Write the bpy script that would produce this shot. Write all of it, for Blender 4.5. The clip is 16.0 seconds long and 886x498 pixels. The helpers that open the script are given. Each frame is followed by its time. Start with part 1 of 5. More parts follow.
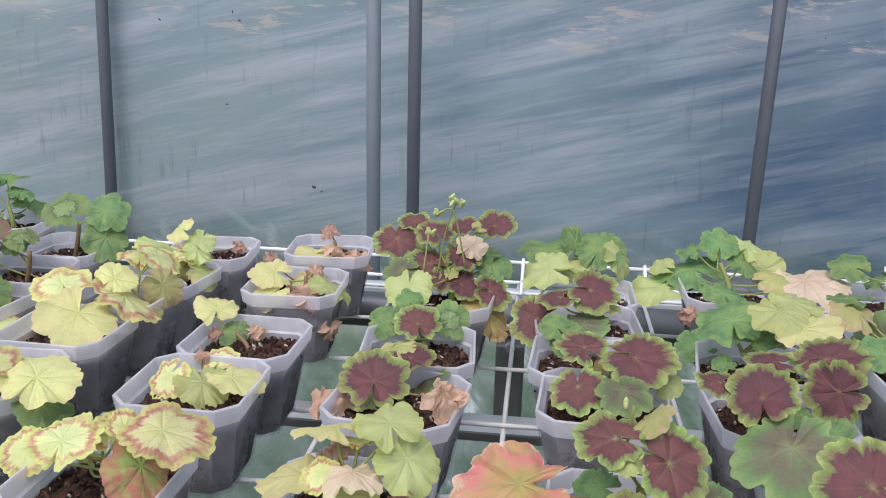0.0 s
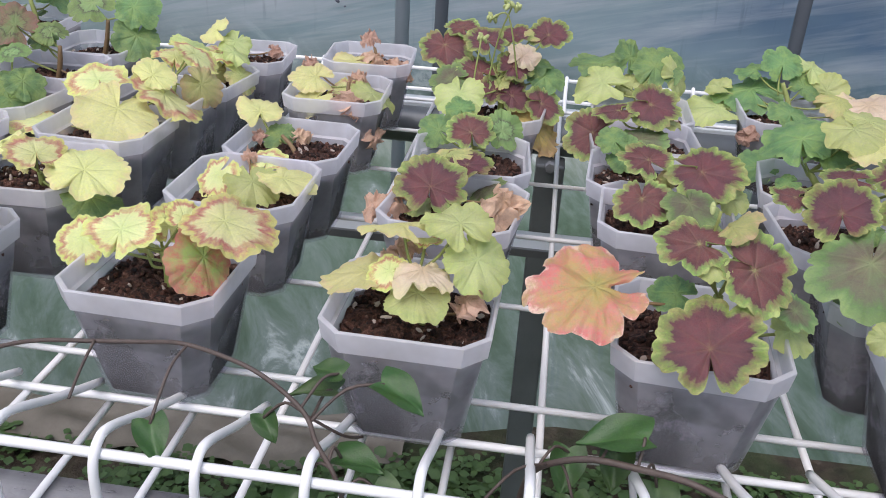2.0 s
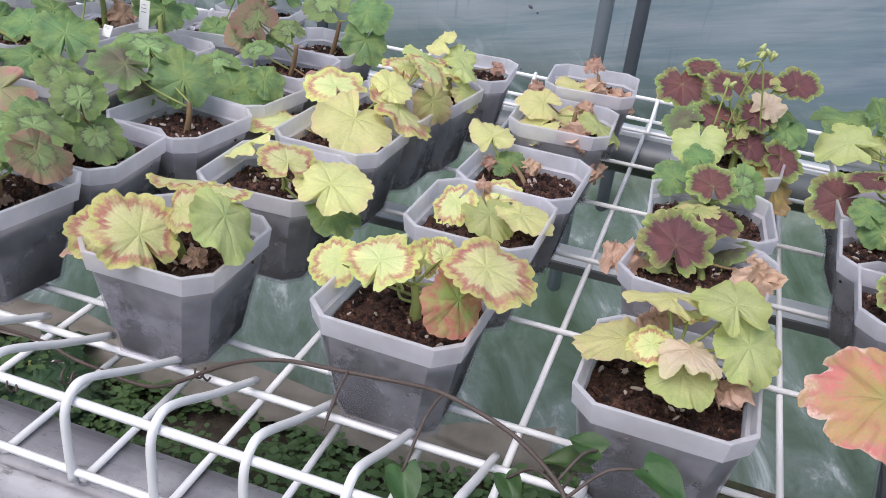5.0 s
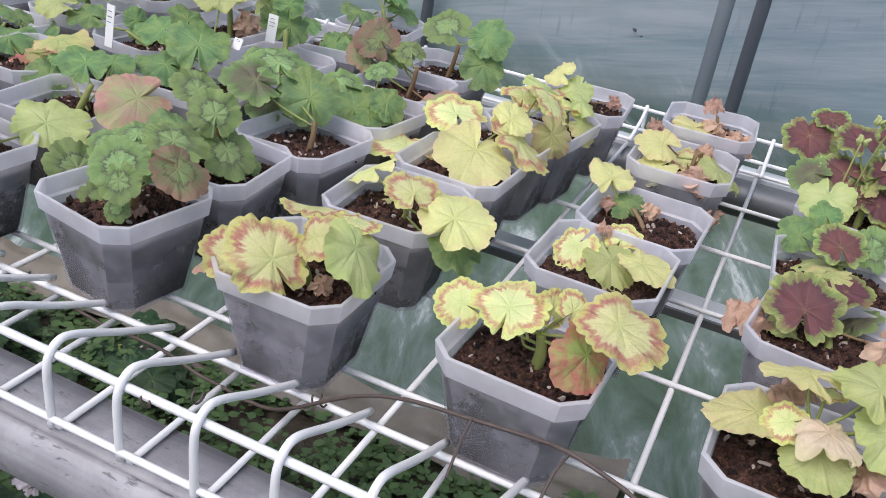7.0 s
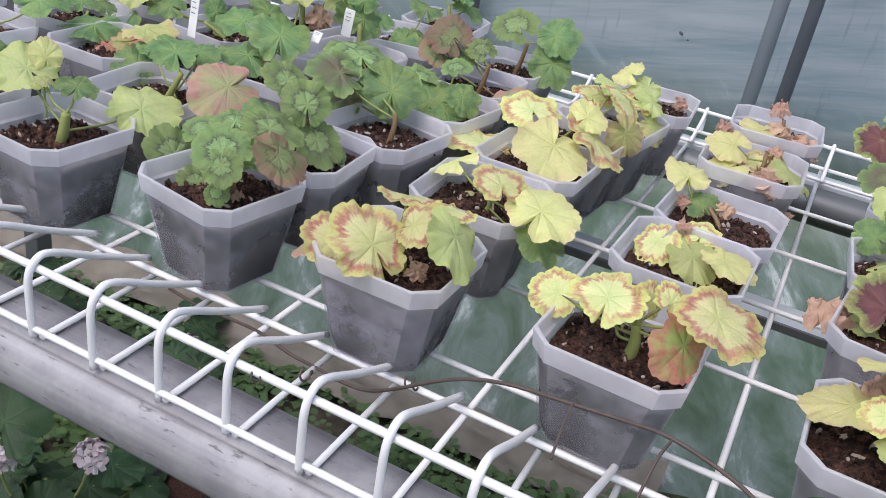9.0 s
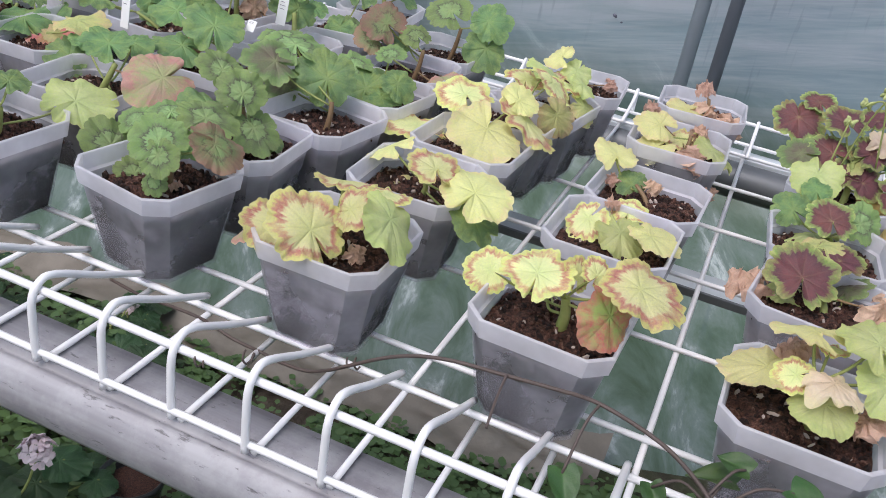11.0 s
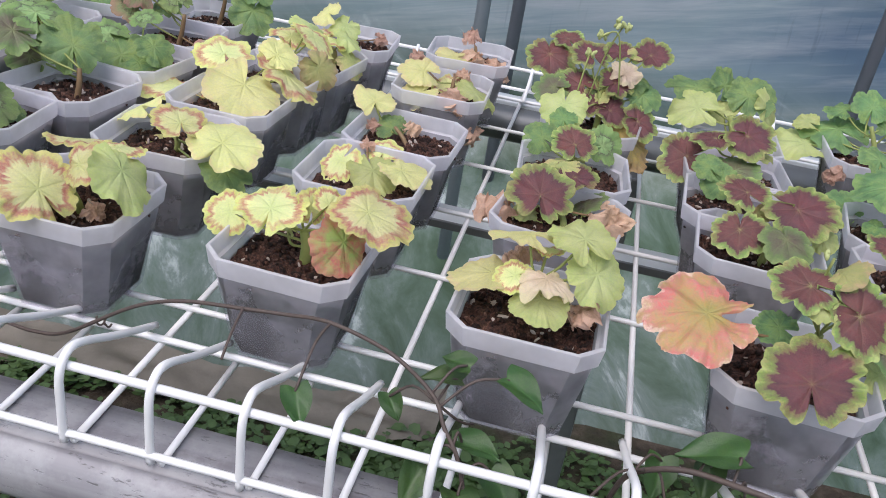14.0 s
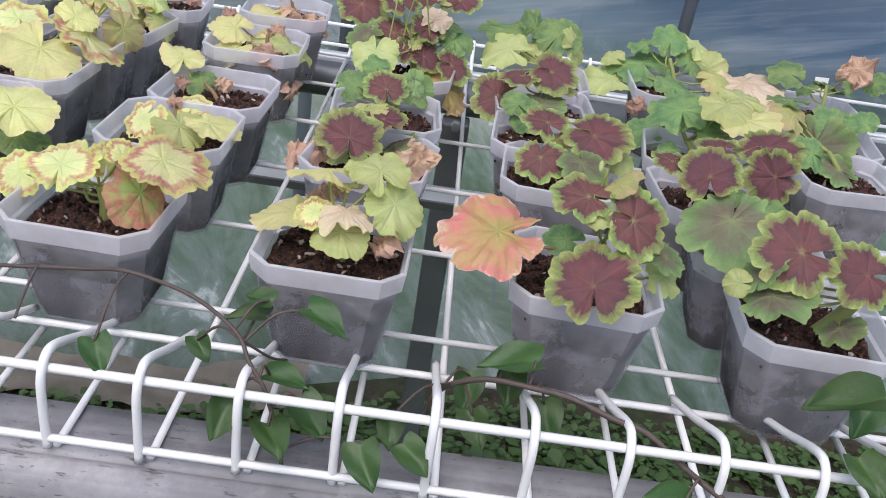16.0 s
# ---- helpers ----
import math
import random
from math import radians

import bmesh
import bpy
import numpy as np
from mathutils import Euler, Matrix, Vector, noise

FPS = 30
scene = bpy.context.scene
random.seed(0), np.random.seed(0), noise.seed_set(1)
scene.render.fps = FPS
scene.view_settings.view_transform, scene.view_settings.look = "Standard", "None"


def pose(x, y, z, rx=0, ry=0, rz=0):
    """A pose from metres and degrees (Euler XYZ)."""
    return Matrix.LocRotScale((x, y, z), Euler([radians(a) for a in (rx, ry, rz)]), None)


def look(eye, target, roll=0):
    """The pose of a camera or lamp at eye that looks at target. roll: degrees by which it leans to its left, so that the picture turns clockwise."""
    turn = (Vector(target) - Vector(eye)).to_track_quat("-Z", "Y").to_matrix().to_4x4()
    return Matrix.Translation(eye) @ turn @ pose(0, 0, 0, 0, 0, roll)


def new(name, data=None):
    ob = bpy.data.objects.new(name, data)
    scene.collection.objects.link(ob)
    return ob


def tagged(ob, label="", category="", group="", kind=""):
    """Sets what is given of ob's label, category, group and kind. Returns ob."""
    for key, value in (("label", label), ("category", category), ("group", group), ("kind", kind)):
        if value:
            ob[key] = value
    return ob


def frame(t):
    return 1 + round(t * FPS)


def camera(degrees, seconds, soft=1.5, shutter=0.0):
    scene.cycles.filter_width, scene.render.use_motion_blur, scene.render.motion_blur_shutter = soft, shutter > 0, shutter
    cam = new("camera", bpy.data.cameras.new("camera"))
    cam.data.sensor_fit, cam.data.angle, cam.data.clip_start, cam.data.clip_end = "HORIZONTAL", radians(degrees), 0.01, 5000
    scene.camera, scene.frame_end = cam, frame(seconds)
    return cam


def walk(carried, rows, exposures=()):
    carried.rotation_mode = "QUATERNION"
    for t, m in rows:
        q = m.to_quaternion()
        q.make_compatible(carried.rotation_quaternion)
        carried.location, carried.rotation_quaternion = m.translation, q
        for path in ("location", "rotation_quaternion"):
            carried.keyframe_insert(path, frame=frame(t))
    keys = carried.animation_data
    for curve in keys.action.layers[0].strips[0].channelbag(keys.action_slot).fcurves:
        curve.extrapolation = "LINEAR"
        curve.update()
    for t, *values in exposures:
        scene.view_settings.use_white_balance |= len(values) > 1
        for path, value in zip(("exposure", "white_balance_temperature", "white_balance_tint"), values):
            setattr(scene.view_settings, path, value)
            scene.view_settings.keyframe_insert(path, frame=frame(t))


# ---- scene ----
cam = camera(53.45, 16.0, 0.95)
PATH = [
    (0, (0.124, 0.032, 1.095), (-0.086, 1.94, 0.541), 1.4),
    (0.5, (0.12, 0.04, 1.079), (-0.066, 1.91, 0.399), 1.9),
    (1, (0.11, 0.042, 1.066), (-0.074, 1.874, 0.287), 2.4),
    (1.5, (0.098, 0.042, 1.063), (-0.092, 1.84, 0.208), 3.0),
    (2, (0.088, 0.043, 1.067), (-0.109, 1.815, 0.161), 3.4),
    (2.5, (0.083, 0.048, 1.069), (-0.13, 1.804, 0.136), 3.7),
    (3, (0.077, 0.046, 1.072), (-0.167, 1.794, 0.131), 3.9),
    (3.5, (0.061, 0.05, 1.079), (-0.238, 1.792, 0.144), 5.0),
    (4, (0.045, 0.048, 1.081), (-0.313, 1.783, 0.154), 6.0),
    (4.5, (0.029, 0.052, 1.082), (-0.392, 1.771, 0.154), 6.6),
    (4.7, (0.022, 0.057, 1.082), (-0.424, 1.767, 0.15), 6.6),
    (6.8, (-0.029, 0.055, 1.099), (-0.638, 1.703, 0.144), 9.0),
    (7, (-0.027, 0.055, 1.098), (-0.652, 1.7, 0.148), 9.0),
    (7.5, (-0.045, 0.051, 1.1), (-0.711, 1.684, 0.157), 9.1),
    (8, (-0.065, 0.041, 1.097), (-0.765, 1.66, 0.153), 9.2),
    (8.5, (-0.078, 0.032, 1.093), (-0.776, 1.646, 0.141), 9.5),
    (9, (-0.06, 0.021, 1.093), (-0.727, 1.646, 0.136), 9.9),
    (9.2, (-0.046, 0.02, 1.1), (-0.7, 1.648, 0.139), 10.1),
    (11.3, (-0.048, 0.006, 1.101), (-0.594, 1.67, 0.133), 10.1),
    (11.5, (-0.062, 0.005, 1.104), (-0.625, 1.665, 0.139), 10.2),
    (12, (-0.061, 0.01, 1.105), (-0.643, 1.668, 0.15), 10.2),
    (12.5, (-0.022, 0.009, 1.101), (-0.556, 1.689, 0.158), 10.0),
    (13, (0.004, 0.004, 1.099), (-0.43, 1.713, 0.154), 9.8),
    (13.5, (0.022, 0.004, 1.097), (-0.306, 1.738, 0.152), 9.7),
    (14, (0.033, 0.005, 1.091), (-0.207, 1.749, 0.141), 9.3),
    (14.5, (0.04, 0.004, 1.086), (-0.128, 1.752, 0.129), 8.9),
    (15, (0.051, -0.002, 1.086), (-0.047, 1.752, 0.128), 8.7),
    (15.5, (0.067, -0.011, 1.085), (0.043, 1.745, 0.127), 8.6),
    (16, (0.08, -0.011, 1.084), (0.129, 1.741, 0.118), 9.0),
]
walk(cam, [(t, look(eye, aim, roll)) for t, eye, aim, roll in PATH])

# ---- world and light ----
world = bpy.data.worlds.new("world")
scene.world = world
world.use_nodes = True
wn = world.node_tree
sky = wn.nodes.new("ShaderNodeTexSky")
sky.sky_type = "NISHITA"
sky.sun_disc = False
sky.sun_elevation = radians(52)
sky.sun_rotation = radians(200)
haze = wn.nodes.new("ShaderNodeHueSaturation")
haze.inputs["Saturation"].default_value = 0.66
wn.links.new(sky.outputs[0], haze.inputs["Color"])
wn.links.new(haze.outputs[0], wn.nodes["Background"].inputs[0])
wn.nodes["Background"].inputs[1].default_value = 0.15
sun = new("sun", bpy.data.lights.new("sun", "SUN"))
sun.data.energy = 1.5
sun.data.angle = radians(50)
sun.data.color = (1.0, 0.905, 0.885)
sun.matrix_world = look((-0.8, -1.6, 5.0), (0, 0.6, 0.75))
scene.view_settings.exposure = 0.745


# ---- materials ----
def mat(name):
    m = bpy.data.materials.new(name)
    m.use_nodes = True
    nt = m.node_tree
    return m, nt, nt.nodes["Principled BSDF"]


def nd(nt, kind, **kw):
    n = nt.nodes.new("ShaderNode" + kind)
    for k, v in kw.items():
        n.inputs[k.replace("_", " ")].default_value = v
    return n


def ramp(nt, fac, stops):
    r = nt.nodes.new("ShaderNodeValToRGB")
    els = r.color_ramp.elements
    while len(els) < len(stops):
        els.new(0.5)
    for e, (p, c) in zip(els, stops):
        e.position, e.color = p, (*c, 1)
    nt.links.new(fac, r.inputs[0])
    return r.outputs[0]


def blend(nt, fac, a, b, mode="MIX"):
    n = nt.nodes.new("ShaderNodeMix")
    n.data_type, n.blend_type = "RGBA", mode
    for sock, v in ((n.inputs[0], fac), (n.inputs[6], a), (n.inputs[7], b)):
        if isinstance(v, bpy.types.NodeSocket):
            nt.links.new(v, sock)
        elif isinstance(v, (int, float)):
            sock.default_value = v
        else:
            sock.default_value = (*v, 1)
    return n.outputs[2]


def calc(nt, op, a, b=0.0, c=0.0):
    n = nt.nodes.new("ShaderNodeMath")
    n.operation = op
    for sock, v in zip(n.inputs, (a, b, c)):
        if isinstance(v, bpy.types.NodeSocket):
            nt.links.new(v, sock)
        else:
            sock.default_value = v
    return n.outputs[0]


def coords(nt, scale=(1, 1, 1), rot=(0, 0, 0), out="Object"):
    tc = nt.nodes.new("ShaderNodeTexCoord")
    mp = nt.nodes.new("ShaderNodeMapping")
    mp.inputs["Scale"].default_value = scale
    mp.inputs["Rotation"].default_value = [radians(a) for a in rot]
    nt.links.new(tc.outputs[out], mp.inputs[0])
    return mp.outputs[0]


def grain(nt, vec, scale, detail=4.0, rough=0.55, distort=0.0):
    n = nd(nt, "TexNoise", Scale=scale, Detail=detail, Roughness=rough, Distortion=distort)
    nt.links.new(vec, n.inputs["Vector"])
    return n.outputs["Fac"]


def bump(nt, bsdf, height, strength=0.3, dist=0.001):
    n = nd(nt, "Bump", Strength=strength, Distance=dist)
    nt.links.new(height, n.inputs["Height"])
    nt.links.new(n.outputs[0], bsdf.inputs["Normal"])


def leaf_material(name, zones, vein, blotch, blotch_amount, gloss=0.46, wobble=0.24, relief=0.6, veins=0.34):
    """zones: colours from the middle of the blade to its edge."""
    m, nt, b = mat(name)
    at = nt.nodes.new("ShaderNodeAttribute")
    at.attribute_name = "blade"
    sep = nt.nodes.new("ShaderNodeSeparateColor")
    nt.links.new(at.outputs["Color"], sep.inputs[0])
    oi = nt.nodes.new("ShaderNodeObjectInfo")
    tc = nt.nodes.new("ShaderNodeTexCoord")
    vm = nt.nodes.new("ShaderNodeVectorMath")
    nt.links.new(tc.outputs["Object"], vm.inputs[0])
    sh = calc(nt, "MULTIPLY", oi.outputs["Random"], 37.0)
    comb = nt.nodes.new("ShaderNodeCombineXYZ")
    for k in range(3):
        nt.links.new(sh, comb.inputs[k])
    nt.links.new(comb.outputs[0], vm.inputs[1])
    v = vm.outputs[0]
    n1 = grain(nt, v, 2.0, 6.0, 0.65)
    n2 = grain(nt, v, 16.0, 4.0, 0.6)
    n3 = grain(nt, v, 60.0, 3.0)
    rad = calc(nt, "ADD", sep.outputs[0], calc(nt, "MULTIPLY_ADD", n1, wobble, -0.5 * wobble))
    rad = calc(nt, "ADD", rad, calc(nt, "MULTIPLY_ADD", n2, 0.10, -0.05))
    rad = calc(nt, "ADD", rad, calc(nt, "MULTIPLY_ADD", sep.outputs[2], 0.22, -0.11))
    col = ramp(nt, rad, zones)
    bl = calc(nt, "MULTIPLY", ramp(nt, grain(nt, v, 1.5, 6.0, 0.7), ((0.45, (0, 0, 0)), (0.66, (1, 1, 1)))), blotch_amount)
    col = blend(nt, bl, col, blotch)
    vo = nt.nodes.new("ShaderNodeTexVoronoi")
    vo.feature = "DISTANCE_TO_EDGE"
    vo.inputs["Scale"].default_value = 6.5
    vo.inputs["Randomness"].default_value = 0.9
    nt.links.new(v, vo.inputs["Vector"])
    net = ramp(nt, vo.outputs["Distance"], ((0.0, (1, 1, 1)), (0.07, (0, 0, 0))))
    vo2 = nt.nodes.new("ShaderNodeTexVoronoi")
    vo2.feature = "DISTANCE_TO_EDGE"
    vo2.inputs["Scale"].default_value = 17.0
    nt.links.new(v, vo2.inputs["Vector"])
    net2 = ramp(nt, vo2.outputs["Distance"], ((0.0, (1, 1, 1)), (0.10, (0, 0, 0))))
    lines = calc(nt, "ADD", calc(nt, "MULTIPLY", sep.outputs[1], veins), calc(nt, "ADD", calc(nt, "MULTIPLY", net, 0.10), calc(nt, "MULTIPLY", net2, 0.08)))
    lines.node.use_clamp = True
    col = blend(nt, lines, col, vein)
    hs = nd(nt, "HueSaturation")
    nt.links.new(calc(nt, "MULTIPLY_ADD", oi.outputs["Random"], 0.03, 0.490), hs.inputs["Hue"])
    tone = calc(nt, "ADD", calc(nt, "MULTIPLY_ADD", oi.outputs["Random"], 0.32, 0.62), calc(nt, "ADD", calc(nt, "MULTIPLY", n2, 0.34), calc(nt, "MULTIPLY", n3, 0.36)))
    nt.links.new(tone, hs.inputs["Value"])
    nt.links.new(calc(nt, "MULTIPLY_ADD", n2, 0.4, 0.84), hs.inputs["Saturation"])
    nt.links.new(col, hs.inputs["Color"])
    nt.links.new(hs.outputs[0], b.inputs["Base Color"])
    b.inputs["Roughness"].default_value = gloss
    b.inputs["Specular IOR Level"].default_value = 0.5
    hgt = calc(nt, "SUBTRACT", calc(nt, "MULTIPLY", n2, 0.9), calc(nt, "ADD", calc(nt, "MULTIPLY", sep.outputs[1], 0.8), calc(nt, "ADD", calc(nt, "MULTIPLY", net, 0.12), calc(nt, "MULTIPLY", net2, 0.08))))
    hgt = calc(nt, "ADD", hgt, calc(nt, "MULTIPLY", n3, 0.35))
    bump(nt, b, hgt, relief, 0.0013)
    tr = nt.nodes.new("ShaderNodeBsdfTranslucent")
    nt.links.new(hs.outputs[0], tr.inputs[0])
    mx = nt.nodes.new("ShaderNodeMixShader")
    mx.inputs[0].default_value = 0.30
    nt.links.new(b.outputs[0], mx.inputs[1])
    nt.links.new(tr.outputs[0], mx.inputs[2])
    nt.links.new(mx.outputs[0], nt.nodes["Material Output"].inputs[0])
    return m


YEL, LIME, CREAM = (0.74, 0.70, 0.33), (0.53, 0.57, 0.23), (0.81, 0.79, 0.47)
ROSE, PLUM, MOSS = (0.54, 0.17, 0.165), (0.115, 0.052, 0.064), (0.17, 0.26, 0.10)
LEAVES = {
    "Y": leaf_material("leaf_cream_rose", ((0.0, (0.70, 0.74, 0.34)), (0.35, (0.78, 0.79, 0.40)), (0.58, (0.80, 0.77, 0.42)), (0.64, (0.64, 0.42, 0.28)), (0.71, (0.52, 0.20, 0.175)), (0.79, (0.60, 0.36, 0.22)), (0.86, (0.66, 0.64, 0.23)), (1.0, (0.72, 0.69, 0.30))), (0.62, 0.67, 0.28), (0.71, 0.71, 0.32), 0.75, 0.46, 0.34, 0.6, 0.20),
    "P": leaf_material("leaf_yellow", ((0.0, (0.72, 0.71, 0.30)), (0.5, (0.80, 0.77, 0.38)), (0.80, YEL), (0.92, (0.74, 0.62, 0.36)), (1.0, (0.77, 0.70, 0.36))), (0.66, 0.66, 0.28), (0.68, 0.70, 0.31), 0.7, 0.46, 0.24, 0.6, 0.20),
    "L": leaf_material("leaf_lime", ((0.0, (0.52, 0.58, 0.26)), (0.5, (0.58, 0.61, 0.29)), (0.9, LIME), (1.0, (0.56, 0.56, 0.25))), (0.52, 0.57, 0.27), (0.40, 0.49, 0.19), 0.6),
    "G": leaf_material("leaf_green", ((0.0, (0.235, 0.35, 0.14)), (0.5, (0.165, 0.28, 0.12)), (0.7, (0.12, 0.21, 0.095)), (1.0, (0.205, 0.31, 0.13))), (0.33, 0.44, 0.17), (0.32, 0.41, 0.14), 0.75),
    "Z": leaf_material("leaf_green_ringed", ((0.0, (0.36, 0.49, 0.21)), (0.42, (0.28, 0.41, 0.18)), (0.465, (0.085, 0.080, 0.060)), (0.51, (0.15, 0.19, 0.10)), (0.60, (0.21, 0.31, 0.115)), (1.0, (0.29, 0.385, 0.145))), (0.31, 0.38, 0.18), (0.17, 0.21, 0.105), 0.75, 0.55, 0.26),
    "D": leaf_material("leaf_plum_zoned", ((0.0, (0.36, 0.38, 0.16)), (0.05, (0.24, 0.16, 0.10)), (0.12, (0.15, 0.068, 0.072)), (0.45, (0.17, 0.070, 0.078)), (0.69, PLUM), (0.75, (0.22, 0.25, 0.10)), (0.85, (0.25, 0.36, 0.105)), (1.0, (0.50, 0.56, 0.21))), (0.27, 0.14, 0.11), (0.25, 0.085, 0.092), 0.6, 0.44, 0.30),
    "E": leaf_material("leaf_green_plum", ((0.0, (0.26, 0.28, 0.14)), (0.3, (0.165, 0.13, 0.10)), (0.60, (0.175, 0.175, 0.11)), (0.74, MOSS), (1.0, (0.32, 0.41, 0.17))), (0.25, 0.28, 0.15), (0.20, 0.28, 0.12), 0.6),
    "M": leaf_material("leaf_reddened", ((0.0, (0.42, 0.42, 0.22)), (0.40, (0.46, 0.34, 0.25)), (0.75, (0.54, 0.27, 0.25)), (1.0, (0.60, 0.34, 0.30))), (0.46, 0.38, 0.24), (0.38, 0.46, 0.20), 1.0, 0.5, 0.6),
    "Q": leaf_material("leaf_green_browned", ((0.0, (0.25, 0.34, 0.14)), (0.40, (0.22, 0.31, 0.13)), (0.48, (0.10, 0.10, 0.06)), (0.55, (0.20, 0.25, 0.11)), (0.80, (0.27, 0.20, 0.13)), (1.0, (0.34, 0.19, 0.15))), (0.27, 0.32, 0.15), (0.30, 0.17, 0.125), 0.75, 0.5, 0.4),
    "X": leaf_material("leaf_green_red_blotched", ((0.0, (0.34, 0.45, 0.15)), (0.55, (0.40, 0.50, 0.17)), (0.80, (0.50, 0.36, 0.18)), (1.0, (0.62, 0.26, 0.22))), (0.36, 0.42, 0.15), (0.56, 0.14, 0.155), 1.0, 0.46, 0.5),
    "N": leaf_material("leaf_turning", ((0.0, (0.48, 0.51, 0.20)), (0.6, (0.56, 0.53, 0.23)), (0.85, (0.60, 0.48, 0.26)), (1.0, (0.62, 0.46, 0.28))), (0.50, 0.50, 0.24), (0.38, 0.43, 0.17), 0.85),
    "R": leaf_material("leaf_pink_orange", ((0.0, (0.38, 0.31, 0.12)), (0.30, (0.44, 0.27, 0.13)), (0.50, (0.52, 0.24, 0.17)), (0.62, (0.60, 0.19, 0.20)), (0.88, (0.64, 0.21, 0.25)), (1.0, (0.76, 0.52, 0.48))), (0.40, 0.29, 0.14), (0.46, 0.34, 0.14), 0.8, 0.42, 0.95),
    "B": leaf_material("leaf_bleached", ((0.0, (0.64, 0.48, 0.34)), (0.6, (0.74, 0.60, 0.48)), (1.0, (0.70, 0.62, 0.40))), (0.58, 0.44, 0.32), (0.70, 0.52, 0.44), 0.6),
    "W": leaf_material("leaf_gold", ((0.0, (0.62, 0.50, 0.20)), (0.6, (0.68, 0.54, 0.21)), (1.0, (0.62, 0.44, 0.24))), (0.50, 0.43, 0.18), (0.60, 0.42, 0.28), 0.7),
    "K": leaf_material("leaf_dry", ((0.0, (0.58, 0.38, 0.28)), (0.6, (0.70, 0.48, 0.38)), (1.0, (0.74, 0.53, 0.42))), (0.44, 0.27, 0.19), (0.44, 0.26, 0.19), 0.6, 0.8),
    # F: green darkened so its colour carries the shade below the bench
    "F": leaf_material("leaf_green_shaded", ((0.0, (0.050, 0.095, 0.042)), (0.6, (0.032, 0.068, 0.030)), (1.0, (0.042, 0.082, 0.036))), (0.09, 0.16, 0.065), (0.055, 0.11, 0.042), 0.5),
    "V": leaf_material("leaf_vine", ((0.0, (0.050, 0.100, 0.032)), (0.8, (0.040, 0.082, 0.027)), (1.0, (0.045, 0.075, 0.028))), (0.10, 0.17, 0.065), (0.085, 0.135, 0.04), 0.5, 0.36, 0.3, 0.22),
}


def stem_material(name, a, b_):
    m, nt, b = mat(name)
    v = coords(nt)
    nt.links.new(blend(nt, grain(nt, v, 160.0), a, b_), b.inputs["Base Color"])
    b.inputs["Roughness"].default_value = 0.6
    bump(nt, b, grain(nt, v, 400.0), 0.4)
    return m


STEM_GREEN = stem_material("stem_green", (0.22, 0.28, 0.07), (0.34, 0.36, 0.13))
STEM_BROWN = stem_material("stem_brown", (0.16, 0.095, 0.05), (0.30, 0.20, 0.10))
STEM_RED = stem_material("stem_red", (0.16, 0.090, 0.05), (0.24, 0.165, 0.08))
VINE_BARK = stem_material("vine_bark", (0.055, 0.040, 0.036), (0.12, 0.088, 0.076))


def pot_plastic(name, clear, tint):
    m, nt, b = mat(name)
    v = coords(nt)
    haze = grain(nt, v, 20.0, 4.0, 0.55)
    dust = grain(nt, coords(nt, (1, 1, 0.35)), 90.0, 3.0, 0.6)
    nt.links.new(blend(nt, haze, tint, (0.90, 0.89, 0.94)), b.inputs["Base Color"])
    nt.links.new(calc(nt, "MULTIPLY_ADD", dust, 0.2, 0.22), b.inputs["Roughness"])
    bump(nt, b, grain(nt, v, 240.0), 0.06)
    tl = nd(nt, "BsdfTranslucent")
    tl.inputs[0].default_value = (0.95, 0.945, 0.98, 1)
    tp = nd(nt, "BsdfTransparent")
    tp.inputs[0].default_value = (0.95, 0.94, 0.97, 1)
    m1, m2 = nt.nodes.new("ShaderNodeMixShader"), nt.nodes.new("ShaderNodeMixShader")
    m1.inputs[0].default_value = 0.5
    nt.links.new(b.outputs[0], m1.inputs[1])
    nt.links.new(tl.outputs[0], m1.inputs[2])
    sp = nt.nodes.new("ShaderNodeSeparateXYZ")
    nt.links.new(v, sp.inputs[0])
    # clearer towards the pot's foot, milkier towards the rim
    height_fade = calc(nt, "MULTIPLY_ADD", sp.outputs[2], -5.0, 0.20)
    see = calc(nt, "ADD", calc(nt, "MULTIPLY_ADD", haze, -0.70, clear + 0.20), height_fade)
    see.node.use_clamp = True
    nt.links.new(see, m2.inputs[0])
    nt.links.new(m1.outputs[0], m2.inputs[1])
    nt.links.new(tp.outputs[0], m2.inputs[2])
    nt.links.new(m2.outputs[0], nt.nodes["Material Output"].inputs[0])
    return m


